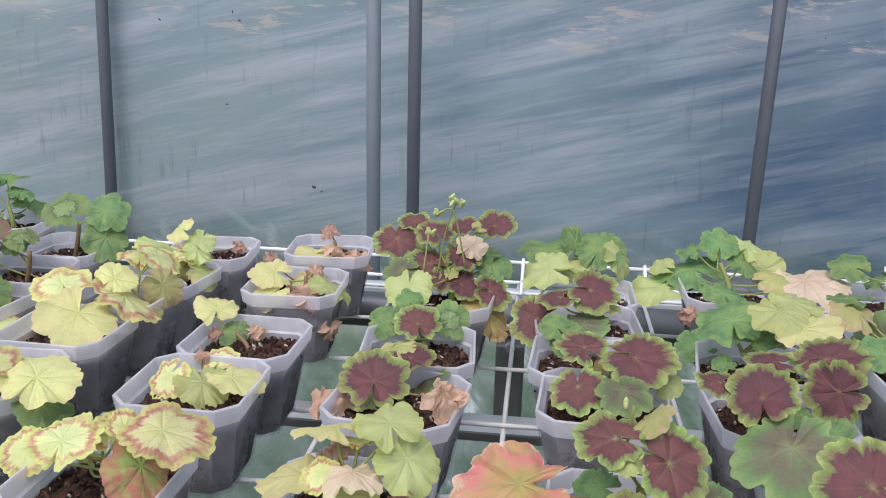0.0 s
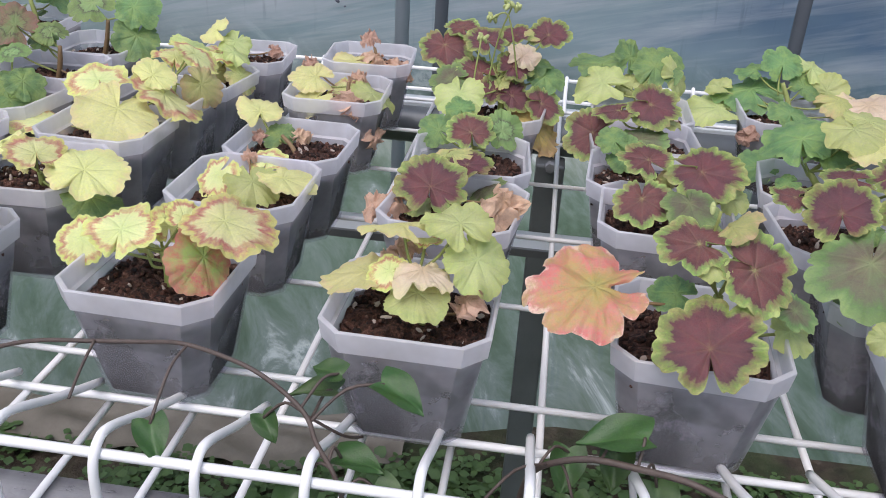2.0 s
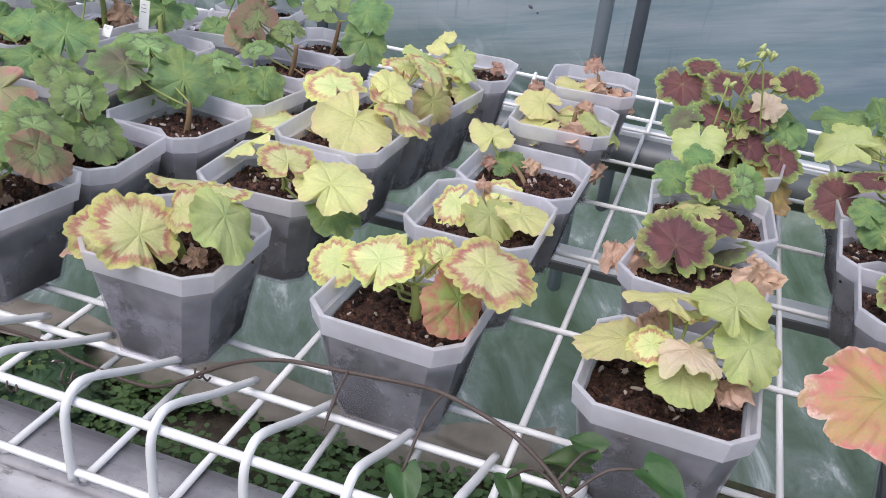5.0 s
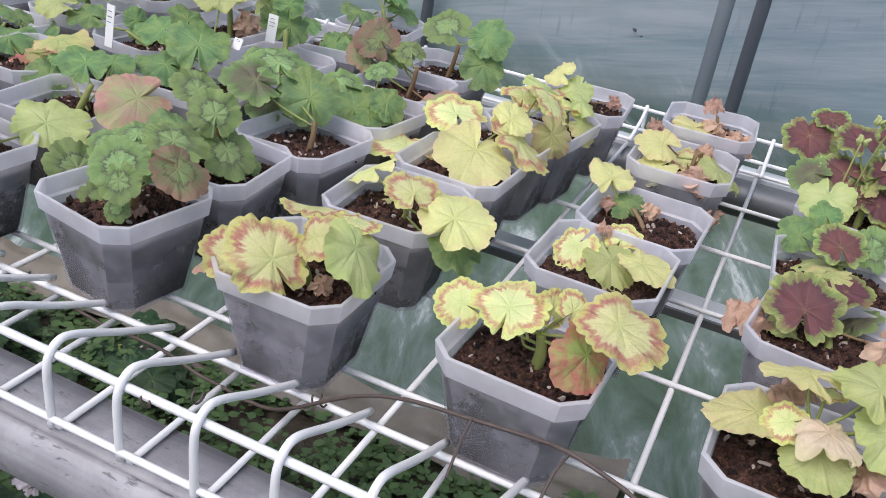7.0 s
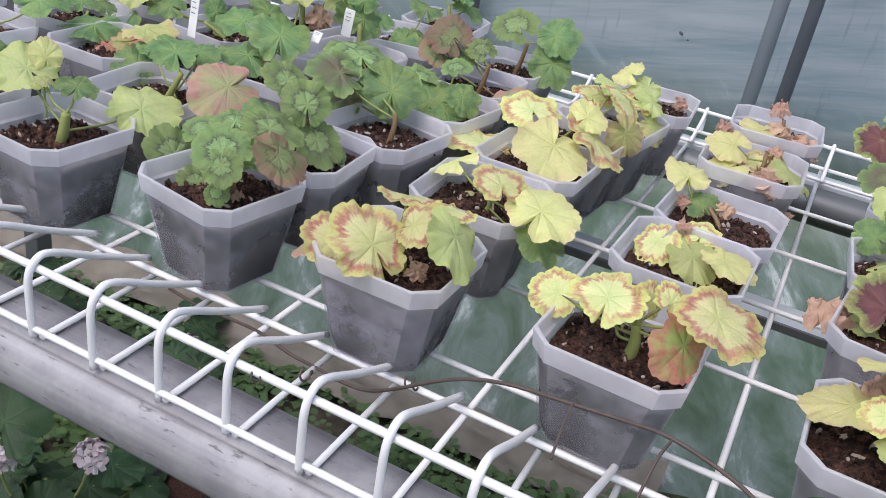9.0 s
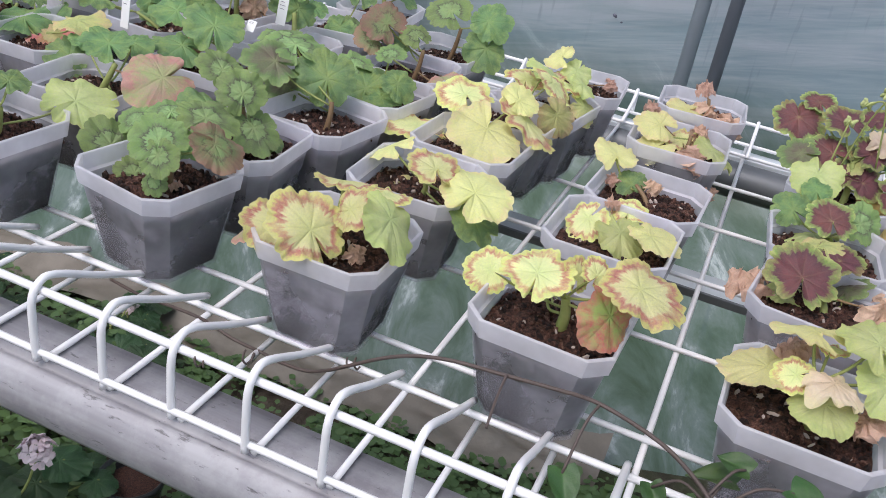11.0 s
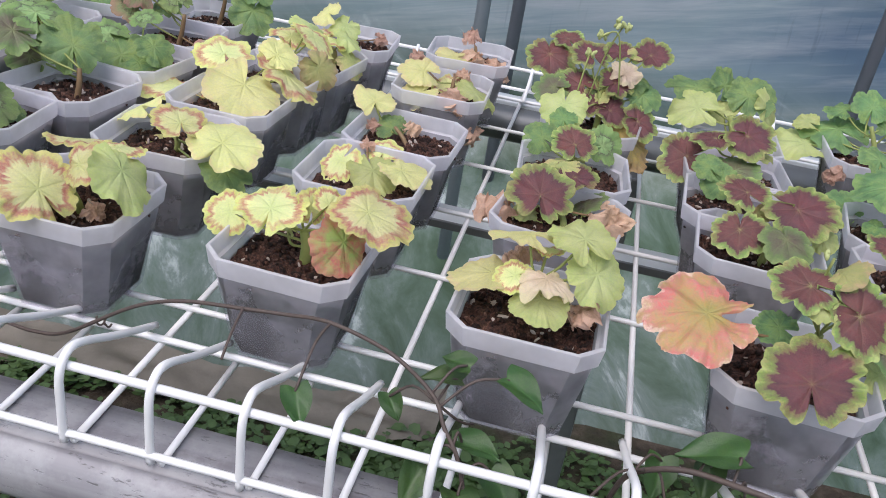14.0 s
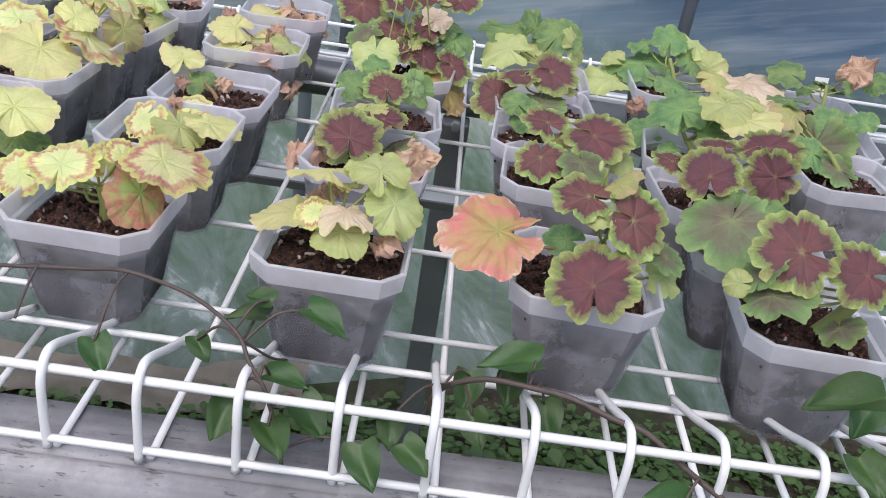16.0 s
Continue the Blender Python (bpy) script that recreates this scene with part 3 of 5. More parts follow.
def pot_body_mesh():
    bm = bmesh.new()
    t = 0.0011
    rings = loft(bm, [octagon(0.031, 0.0105, 0.0), octagon(0.0325, 0.0108, 0.001), octagon(0.0418, 0.012, POT_H - 0.0135), octagon(0.0418 - t, 0.0118, POT_H - 0.0135), octagon(0.0325 - t, 0.0106, 0.0024)], True)
    bm.faces.new(rings[0][::-1])
    bmesh.ops.recalc_face_normals(bm, faces=bm.faces)
    for f in bm.faces:
        n = f.normal
        if min(abs(n.x), abs(n.y)) > 0.3:
            f.material_index = 1
    me = mesh_of(bm, "pot_body", PLASTIC, False)
    me.materials.append(CLEAR_PLASTIC)
    return me


def pot_rim_mesh():
    bm = bmesh.new()
    rings = loft(bm, [octagon(0.0419, 0.0121, POT_H - 0.0138), octagon(0.0440, 0.0124, POT_H - 0.0128), octagon(RIM_W, CHAMFER, POT_H - 0.0006), octagon(RIM_W - 0.0006, CHAMFER, POT_H), octagon(RIM_W - 0.0018, CHAMFER, POT_H), octagon(RIM_W - 0.0022, CHAMFER, POT_H - 0.0008), octagon(0.0428, 0.0122, POT_H - 0.0120), octagon(0.0409, 0.012, POT_H - 0.0136)])
    n = 8
    for k in range(n):
        bm.faces.new((rings[-1][k], rings[-1][(k + 1) % n], rings[0][(k + 1) % n], rings[0][k]))
    bmesh.ops.recalc_face_normals(bm, faces=bm.faces)
    return mesh_of(bm, "pot_rim", RIM_PLASTIC, False)


def soil_meshes(seed):
    rnd = random.Random(seed)
    bm = bmesh.new()
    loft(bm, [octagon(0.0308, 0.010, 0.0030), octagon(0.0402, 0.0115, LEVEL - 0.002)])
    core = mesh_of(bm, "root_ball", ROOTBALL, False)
    bm = bmesh.new()
    n = 26
    w = 0.0398
    grid = {}
    for i in range(n + 1):
        for j in range(n + 1):
            x, y = -w + 2 * w * i / n, -w + 2 * w * j / n
            if abs(x) + abs(y) > 2 * w - 0.0105:
                continue
            h = 0.0035 * noise.noise((x * 60 + seed * 3.1, y * 60, 0.5)) + 0.0028 * noise.noise((x * 190, y * 190 + seed, 2.5)) + 0.004 * (1 - (x * x + y * y) / (w * w))
            grid[i, j] = bm.verts.new((x, y, LEVEL - 0.002 + h))
    for i in range(n):
        for j in range(n):
            q = [grid.get(k) for k in ((i, j), (i + 1, j), (i + 1, j + 1), (i, j + 1))]
            q = [a for a in q if a]
            if len(q) >= 3:
                bm.faces.new(q)
    for _ in range(440):
        x, y, s = rnd.uniform(-0.038, 0.038), rnd.uniform(-0.038, 0.038), rnd.uniform(0.0007, 0.0026)
        if abs(x) + abs(y) < 0.069:
            m = pose(x, y, LEVEL + 0.0035 * noise.noise((x * 60 + seed * 3.1, y * 60, 0.5)) + 0.004 * (1 - (x * x + y * y) / (w * w)) - 0.001, rnd.uniform(0, 360), rnd.uniform(0, 360), 0) @ Matrix.Diagonal((s * rnd.uniform(0.7, 2.4), s, s * 0.7, 1))
            bmesh.ops.create_icosphere(bm, subdivisions=1, radius=1, matrix=m)
    soil = mesh_of(bm, "soil", SOIL, True)
    bm = bmesh.new()
    for _ in range(24):
        x, y, s = rnd.uniform(-0.036, 0.036), rnd.uniform(-0.036, 0.036), rnd.uniform(0.0006, 0.0020)
        if abs(x) + abs(y) < 0.066:
            m = pose(x, y, LEVEL + 0.0035 * noise.noise((x * 60 + seed * 3.1, y * 60, 0.5)) + 0.004 * (1 - (x * x + y * y) / (w * w)), rnd.uniform(0, 360), rnd.uniform(0, 360), 0) @ Matrix.Diagonal((s * rnd.uniform(1.1, 2.2), s, s * 0.6, 1))
            bmesh.ops.create_icosphere(bm, subdivisions=1, radius=1, matrix=m)
    return core, soil, mesh_of(bm, "perlite", PERLITE, False)


BODY, RIM = pot_body_mesh(), pot_rim_mesh()
SOILS = [soil_meshes(k) for k in range(5)]


# ---- leaves ----
HUB = 0.20


def leaf_mesh(seed, material, crumple=0.0, lobes=7, lobe=0.10, teeth=0.05, cup=-0.1, ruffle=0.05, fold=0.05, notch=0.85, droop=0.0):
    """A round, lobed and toothed blade of radius about 1 in the xy plane; veins spread from (0, -HUB), the stalk notch lies towards -y."""
    rnd = random.Random(seed)
    rings, segs = 10, 144
    ph = [rnd.uniform(0, 6.28) for _ in range(10)]
    span = 1.72
    veins = [math.pi * (0.5 + (k - (lobes - 1) / 2) * span / (lobes - 1)) + rnd.uniform(-0.07, 0.07) for k in range(lobes)]
    size = [rnd.uniform(0.90, 1.07) for _ in range(lobes)]
    half = 0.5 * math.pi * span / (lobes - 1)
    slit = rnd.uniform(0.05, 0.16)
    tilt = rnd.uniform(0.4, 1.0)
    bm = bmesh.new()
    lay = bm.loops.layers.float_color.new("blade")
    centre = bm.verts.new((0, -HUB, 0))
    data = {centre: (0.0, 0.8, 0.5)}
    rows, outline = [], []
    for s in range(segs):
        a = -math.pi / 2 + 2 * math.pi * (s + 0.5) / segs
        ca, sa = math.cos(a), math.sin(a)
        gap = abs((a + math.pi / 2 + math.pi) % (2 * math.pi) - math.pi)
        offs = [abs((a - v + math.pi) % (2 * math.pi) - math.pi) for v in veins]
        k = min(range(lobes), key=lambda q: offs[q])
        near = min(offs[k] / half, 1.2)
        dome = max(0.0, math.cos(min(near, 1.0) * math.pi * 0.5)) ** 0.5
        reach = 1.02 + 0.15 * sa
        edge = reach * (1.0 + lobe * (dome - 0.75) + 0.55 * (size[k] - 1) * dome)
        warp = 0.7 * noise.noise((2.2 * ca + seed, 2.2 * sa, 8.0))
        edge += teeth * (0.75 + 0.6 * noise.noise((3 * ca, 3 * sa + seed, 1.0))) * (abs(math.cos(near * math.pi * 1.5 + warp)) ** 0.55 - 0.6)
        edge += 0.07 * noise.noise((1.7 * ca + seed, 1.7 * sa, 3.0)) + 0.02 * noise.noise((9 * ca, 9 * sa + seed, 5.0))
        wave = 0.8 * math.sin(a * 3 + ph[5]) + math.sin(a * 5 + ph[6] + 0.6 * math.sin(a)) + 0.8 * math.sin(a * 8 + ph[7]) + 0.9 * noise.noise((6 * ca, 6 * sa, seed))
        streak = 0.5 + 0.5 * noise.noise((7 * ca + seed, 7 * sa, 2.0)) + 0.35 * noise.noise((21 * ca, 21 * sa + seed, 4.0))
        outline.append((a, ca, sa, gap, offs[k], near, reach, edge, wave, min(1.0, max(0.0, streak))))
    for i in range(1, rings + 1):
        f = (i / rings) ** 0.82
        row = []
        for a, ca, sa, gap, off, near, reach, edge, wave, streak in outline:
            r = reach + (edge - reach) * f ** 1.5
            r *= 1.0 - notch * math.exp(-(gap / slit) ** 2) * f ** 0.6
            x, y = f * r * ca, f * r * sa
            vein = math.exp(-(off * f / 0.026) ** 2)
            z = cup * (0.5 + (seed % 5) * 0.22) * f * f * (0.85 + 0.3 * math.sin(a * 2 + ph[4]))
            z -= droop * tilt * max(0.0, f * sa) ** 2
            z -= fold * f * math.cos(min(near, 1.0) * math.pi) * 0.5
            z += ruffle * f ** 3 * wave
            z += 0.07 * f * noise.noise((x * 1.9 + seed, y * 1.9, 0)) + 0.04 * noise.noise((x * 5.5, y * 5.5, seed + 0.3)) * f + 0.08 * f * f * math.sin(a + ph[0]) + 0.07 * f * f * math.sin(2 * a + ph[1])
            if gap < 0.8:
                z += 0.12 * f * (0.8 - gap) * (1 if math.sin(a + math.pi / 2) > 0 else -1)
            if crumple:
                q = Vector((x * 1.7 + seed * 1.3, y * 1.7, 0.2))
                x += crumple * 0.55 * noise.noise(q) * f
                y += crumple * 0.55 * noise.noise(q + Vector((5, 0, 0))) * f
                z += crumple * (0.9 * noise.noise(q * 1.3 + Vector((0, 7, 0))) + 0.45 * noise.noise(q * 3.1) + 0.2 * noise.noise(q * 7.0)) * f - crumple * 0.4 * f * f * abs(x)
            v = bm.verts.new((x, y - HUB, z))
            data[v] = (f * (0.92 + 0.08 * min(near, 1.0)), vein * (1 - 0.75 * f), streak)
            row.append(v)
        rows.append(row)
    for s in range(segs):
        bm.faces.new((centre, rows[0][s], rows[0][(s + 1) % segs]))
    for a, b in zip(rows, rows[1:]):
        for s in range(segs):
            bm.faces.new((a[s], b[s], b[(s + 1) % segs], a[(s + 1) % segs]))
    for f in bm.faces:
        for l in f.loops:
            l[lay] = (*data[l.vert], 1)
    return mesh_of(bm, "leaf", material)


SHAPES = {
    "Y": dict(lobe=0.09, teeth=0.11, ruffle=0.060, cup=-0.10, fold=0.03, droop=0.16), "P": dict(lobe=0.09, teeth=0.10, ruffle=0.055, cup=-0.10, fold=0.03, droop=0.16), "L": dict(lobe=0.11, teeth=0.09, ruffle=0.070, cup=-0.16, fold=0.05, droop=0.22),
    "G": dict(lobe=0.20, teeth=0.08, ruffle=0.055, cup=-0.16, fold=0.06, droop=0.14), "F": dict(lobe=0.12, teeth=0.06, ruffle=0.07, cup=-0.2, fold=0.05), "Z": dict(lobe=0.16, teeth=0.11, ruffle=0.050, cup=-0.20, fold=0.11, droop=0.10), "D": dict(lobe=0.20, teeth=0.12, ruffle=0.040, cup=-0.04, fold=0.07),
    "E": dict(lobe=0.22, teeth=0.11, ruffle=0.045, cup=-0.10, fold=0.06, droop=0.10), "M": dict(lobe=0.06, teeth=0.06, ruffle=0.06, cup=-0.20, fold=0.03, droop=0.10), "N": dict(lobe=0.12, teeth=0.09, ruffle=0.07, cup=-0.22, fold=0.03, droop=0.2),
    "Q": dict(lobe=0.14, teeth=0.09, ruffle=0.05, cup=-0.16, fold=0.05), "X": dict(lobe=0.12, teeth=0.09, ruffle=0.05, cup=-0.12, fold=0.09),
    "R": dict(lobe=0.20, teeth=0.12, ruffle=0.085, cup=-0.06, fold=0.05, notch=0.6, crumple=0.22), "B": dict(lobe=0.10, teeth=0.08, ruffle=0.10, cup=-0.25, fold=0.04, crumple=0.2), "W": dict(crumple=0.4), "K": dict(crumple=1.0),
}
WORDS = {"Y": "cream and yellow leaf with a rose ring", "P": "pale yellow scalloped leaf", "L": "lime green leaf", "G": "green leaf", "F": "green leaf with shade put into its colour", "Z": "curled green leaf with a dark ring", "D": "plum-brown leaf with a bright green edge", "E": "green leaf with a faded plum middle", "M": "dusky pink and green leaf", "Q": "green leaf turning brownish red", "X": "green leaf blotched with red", "N": "yellowing leaf", "R": "pink and orange withering leaf", "B": "bleached pinkish leaf", "W": "golden withering leaf", "K": "dry brown crumpled leaf"}
BLADES = {k: [leaf_mesh(i * 7 + n * 31, LEAVES[k], **SHAPES[k]) for i in range(7)] for n, k in enumerate(SHAPES)}
SINGLE = [0]


def add_leaf(parent, base, kind, x, y, z, r, nx, ny, nz, spin, squash=1.0):
    """A blade at (x, y, z) from the pot's foot, facing (nx, ny, nz), with its stalk."""
    SINGLE[0] += 1
    jit = random.Random(SINGLE[0])
    n = (Vector((nx, ny, nz)).normalized() + Vector((jit.gauss(0, 0.04), jit.gauss(0, 0.04), jit.gauss(0, 0.04)))).normalized()
    c = Vector((x, y, z))
    stalk = (Vector((base.x, base.y, base.z)) - c)
    stalk = (stalk - n * stalk.dot(n))
    if stalk.length < 1e-4:
        stalk = Vector((0, 1, 0))
    yax = (-stalk).normalized()
    xax = yax.cross(n).normalized()
    m = Matrix((xax, yax, n)).transposed().to_4x4()
    ob = part("leaf", BLADES[kind][SINGLE[0] % 7], None, parent, WORDS[kind])
    ob.matrix_local = Matrix.Translation(c) @ m @ pose(0, 0, 0, 0, 0, spin) @ Matrix.Diagonal((r, r * squash, r, 1))
    return ob


def potted(name, label, x, y, turn, leaves, stem, soil=0, fill=0, tilt=(0, 0), group="potted geraniums on the bench"):
    """A pot with soil, a stem and its leaves. leaves: (kind, x, y, z, radius, nx, ny, nz, spin), from the pot's foot."""
    thing = tagged(new(name), label, "potted plant", group)
    thing.location = (x, y, Z0 + 0.0024)
    spin = Matrix.Rotation(radians(turn), 4, "Z") @ Matrix.Rotation(radians(tilt[0]), 4, "X") @ Matrix.Rotation(radians(tilt[1]), 4, "Y")
    body = part("pot", BODY, PLASTIC, thing, "milky translucent square plastic pot")
    body.matrix_local = spin
    part("rim", RIM, PLASTIC, body)
    core, top, bits = SOILS[soil % 5]
    part("root_ball", core, ROOTBALL, body, "dark green mottled soil behind the plastic, paler towards the top")
    s = part("soil", top, SOIL, thing, "dark brown potting soil")
    s.matrix_local = spin
    tagged(part("perlite", bits, PERLITE, s), kind="stuff")
    mid = Vector((0.004, 0.0, LEVEL))
    tops = Vector((stem[0], stem[1], stem[2]))
    way = bent([mid - Vector((0, 0, 0.004)), mid.lerp(tops, 0.5) + Vector((0.002, -0.001, 0)), tops], 4)
    part("stem", tube(bmesh.new(), way, [stem[3] * (1.15 - 0.45 * k / len(way)) for k in range(len(way))], 8), stem[4], thing)
    small = [s[0] for s in leaves if s[0] in "GZLYPDE"]
    rnd = random.Random(int(1000 * (x + 3 * y)))
    leaves = list(leaves)
    for k in range(fill if small else 0):
        a = rnd.uniform(0, 6.28)
        leaves.append((rnd.choice(small), tops.x + rnd.uniform(0.012, 0.028) * math.cos(a), tops.y + rnd.uniform(0.012, 0.028) * math.sin(a), tops.z - rnd.uniform(-0.008, 0.03), rnd.uniform(0.009, 0.017), 0.6 * math.cos(a), 0.6 * math.sin(a) - 0.4, 0.8, rnd.randint(-30, 30)))
    for spec in leaves:
        kind, c = spec[0], Vector(spec[1:4])
        base = mid.lerp(tops, min(1.0, max(0.25, (c.z - LEVEL) / max(0.01, tops.z - LEVEL) * 0.75)))
        blade = add_leaf(thing, base, *spec)
        if kind == "K" and c.z < 0.075:
            continue
        n = Vector(spec[5:8]).normalized()
        c = blade.matrix_basis @ Vector((0, -HUB, 0))
        ahead = (base - c).dot(n)
        if ahead > -0.006:
            base = base - n * (ahead + 0.006)
        droop = base.lerp(c, 0.55) - n * 0.006
        part("petiole", tube(bmesh.new(), bent([base, droop, c - n * 0.002], 4), 0.0009, 6), STEM_GREEN if kind not in "KMR" else STEM_BROWN, thing)
    return thing


potted("potted_geranium", "yellow and cream geranium with rose-ringed leaves in a milky pot", -0.119, 0.461, -2, [
    ("Y", -0.014, -0.010, 0.100, 0.0208, 0.01, -0.34, 0.94, -89),
    ("Y", -0.049, 0.002, 0.081, 0.0152, -0.12, -0.68, 0.72, 0),
    ("Y", 0.006, 0.002, 0.098, 0.0108, 0.74, -0.47, 0.49, 0),
    ("Y", 0.049, -0.011, 0.108, 0.0246, 0.24, -0.21, 0.95, 7),
    ("Y", 0.019, -0.002, 0.105, 0.0113, 0.53, -0.40, 0.75, 0),
    ("X", 0.032, -0.020, 0.087, 0.0190, 0.71, -0.47, 0.52, -76),
    ("L", -0.009, 0.002, 0.081, 0.0082, 0.32, 0.10, 0.94, 0),
], (0.004, -0.004, 0.083, 0.0036, STEM_GREEN), 1, 0)
potted("potted_geranium", "cream and yellow zoned geranium in a milky square pot", -0.268, 0.459, 0, [
    ("Y", -0.008, -0.030, 0.089, 0.0248, 0.64, -0.34, 0.69, -69),
    ("Y", -0.039, -0.023, 0.075, 0.0191, 0.53, -0.30, 0.80, 0),
    ("M", -0.055, -0.028, 0.064, 0.0090, -0.50, -0.20, 0.84, 0),
    ("Y", 0.015, -0.013, 0.100, 0.0150, -0.28, -0.77, 0.58, 0),
    ("L", 0.042, -0.013, 0.097, 0.0232, 0.75, -0.02, 0.66, 0),
    ("Y", -0.006, 0.017, 0.101, 0.0201, -0.13, 0.18, 0.97, 0),
    ("Y", 0.026, 0.015, 0.102, 0.0142, 0.00, 0.18, 0.98, 0),
    ("L", -0.038, -0.003, 0.079, 0.0147, -0.24, -0.09, 0.97, 0),
    ("K", 0.019, -0.007, 0.065, 0.0068, 0.71, -0.37, 0.59, 0),
], (-0.004, -0.004, 0.079, 0.0030, STEM_GREEN), 0, 0)
potted("potted_geranium", "bushy dark green geranium in a milky square pot", -0.410, 0.462, -10, [
    ("Z", 0.007, -0.013, 0.101, 0.0195, 0.38, -0.49, 0.79, -75),
    ("Z", -0.024, -0.003, 0.062, 0.0119, 0.49, -0.56, 0.66, 0),
    ("Z", -0.055, 0.010, 0.072, 0.0198, 0.67, -0.12, 0.73, 0),
    ("Z", 0.015, 0.033, 0.105, 0.0210, 0.27, -0.21, 0.94, 0),
    ("G", 0.008, 0.020, 0.086, 0.0123, 0.27, -0.41, 0.87, 0),
    ("Q", 0.051, -0.005, 0.104, 0.0206, 0.57, -0.01, 0.82, 32),
    ("Z", -0.016, 0.030, 0.102, 0.0171, 0.04, -0.13, 0.99, 0),
    ("Z", -0.053, 0.035, 0.083, 0.0138, -0.07, -0.38, 0.92, 0),
    ("K", 0.010, -0.002, 0.063, 0.0076, -0.15, -0.11, 0.98, 0),
], (0.006, 0.000, 0.085, 0.0034, STEM_BROWN), 2, 2)
potted("potted_geranium", "lime and pale yellow geranium in a milky square pot", 0.029, 0.453, -1, [
    ("L", 0.019, 0.011, 0.118, 0.0188, 0.01, -0.18, 0.98, 79),
    ("P", -0.013, 0.012, 0.111, 0.0210, -0.02, 0.18, 0.98, 0),
    ("L", 0.034, -0.002, 0.099, 0.0181, 0.34, -0.57, 0.74, -65),
    ("P", -0.031, 0.000, 0.086, 0.0218, -0.24, 0.04, 0.97, 0),
    ("Y", -0.015, -0.010, 0.093, 0.0113, -0.25, -0.39, 0.89, 0),
    ("B", 0.006, -0.017, 0.099, 0.0158, 0.05, 0.01, 1.00, 0),
    ("L", 0.004, -0.024, 0.088, 0.0167, 0.03, -0.26, 0.96, -6),
    ("K", 0.029, -0.008, 0.080, 0.0104, -0.58, -0.28, 0.76, 0),
    ("Y", 0.002, 0.020, 0.100, 0.0101, 0.02, 0.06, 1.00, 0),
    ("K", -0.015, 0.027, 0.090, 0.0103, -0.32, -0.03, 0.95, 0),
], (0.000, -0.001, 0.089, 0.0028, STEM_GREEN), 0, 0)
potted("potted_geranium", "geranium with plum leaves and a big pink-orange leaf", 0.181, 0.458, -4, [
    ("R", -0.065, -0.025, 0.103, 0.0284, -0.07, -0.26, 0.96, -5),
    ("D", -0.005, -0.050, 0.096, 0.0246, -0.27, -0.62, 0.74, -178),
    ("D", 0.018, -0.025, 0.120, 0.0201, 0.36, -0.72, 0.60, -69),
    ("D", -0.015, -0.016, 0.129, 0.0182, -0.16, -0.31, 0.94, -8),
    ("N", 0.006, -0.008, 0.138, 0.0116, -0.67, -0.08, 0.74, 0),
    ("E", 0.046, -0.006, 0.092, 0.0121, 0.31, -0.40, 0.87, 0),
    ("L", 0.049, 0.000, 0.076, 0.0137, 0.41, -0.54, 0.73, 0),
    ("L", -0.006, -0.026, 0.123, 0.0096, -0.13, -0.20, 0.97, 0),
    ("G", -0.019, -0.008, 0.096, 0.0121, -0.13, -0.31, 0.94, 0),
], (0.004, -0.010, 0.098, 0.0034, STEM_GREEN), 3, 0)
potted("potted_geranium", "geranium with plum leaves edged bright green in a milky pot", 0.177, 0.607, -4, [
    ("D", -0.019, -0.015, 0.084, 0.0189, -0.20, -0.56, 0.81, 64),
    ("D", 0.026, 0.015, 0.098, 0.0256, 0.02, -0.41, 0.91, -56),
    ("D", -0.016, 0.031, 0.100, 0.0186, -0.01, -0.28, 0.96, -4),
    ("E", 0.011, -0.026, 0.089, 0.0181, 0.04, -0.44, 0.90, -2),
    ("L", 0.046, 0.013, 0.082, 0.0108, 0.07, -0.80, 0.59, 0),
    ("N", 0.000, 0.023, 0.088, 0.0067, -0.17, -0.92, 0.36, 0),
], (0.004, 0.003, 0.080, 0.0030, STEM_GREEN), 2, 0)
potted("potted_geranium", "geranium with plum leaves edged bright green in a milky pot", 0.170, 0.679, -4, [
    ("G", -0.017, 0.030, 0.076, 0.0151, -0.16, -0.75, 0.64, 0),
    ("E", -0.003, 0.055, 0.081, 0.0212, -0.19, -0.17, 0.97, 0),
    ("G", -0.028, 0.035, 0.085, 0.0123, -0.15, -0.73, 0.66, 0),
], (-0.007, 0.018, 0.071, 0.0026, STEM_GREEN), 4, 0)
potted("potted_geranium", "fresh green geranium in a milky pot at the back", 0.174, 0.842, 0, [
    ("L", -0.041, 0.015, 0.089, 0.0264, -0.36, -0.33, 0.87, 0),
    ("G", -0.040, 0.055, 0.099, 0.0262, -0.08, -0.21, 0.98, 0),
    ("G", 0.014, 0.045, 0.105, 0.0246, -0.01, -0.54, 0.84, 0),
    ("L", 0.034, 0.040, 0.096, 0.0201, 0.65, -0.63, 0.42, 0),
    ("G", -0.011, 0.055, 0.108, 0.0170, 0.61, -0.59, 0.52, 0),
    ("L", -0.009, 0.035, 0.086, 0.0135, -0.17, -0.53, 0.83, 0),
], (-0.006, 0.006, 0.090, 0.0030, STEM_GREEN), 0, 0)
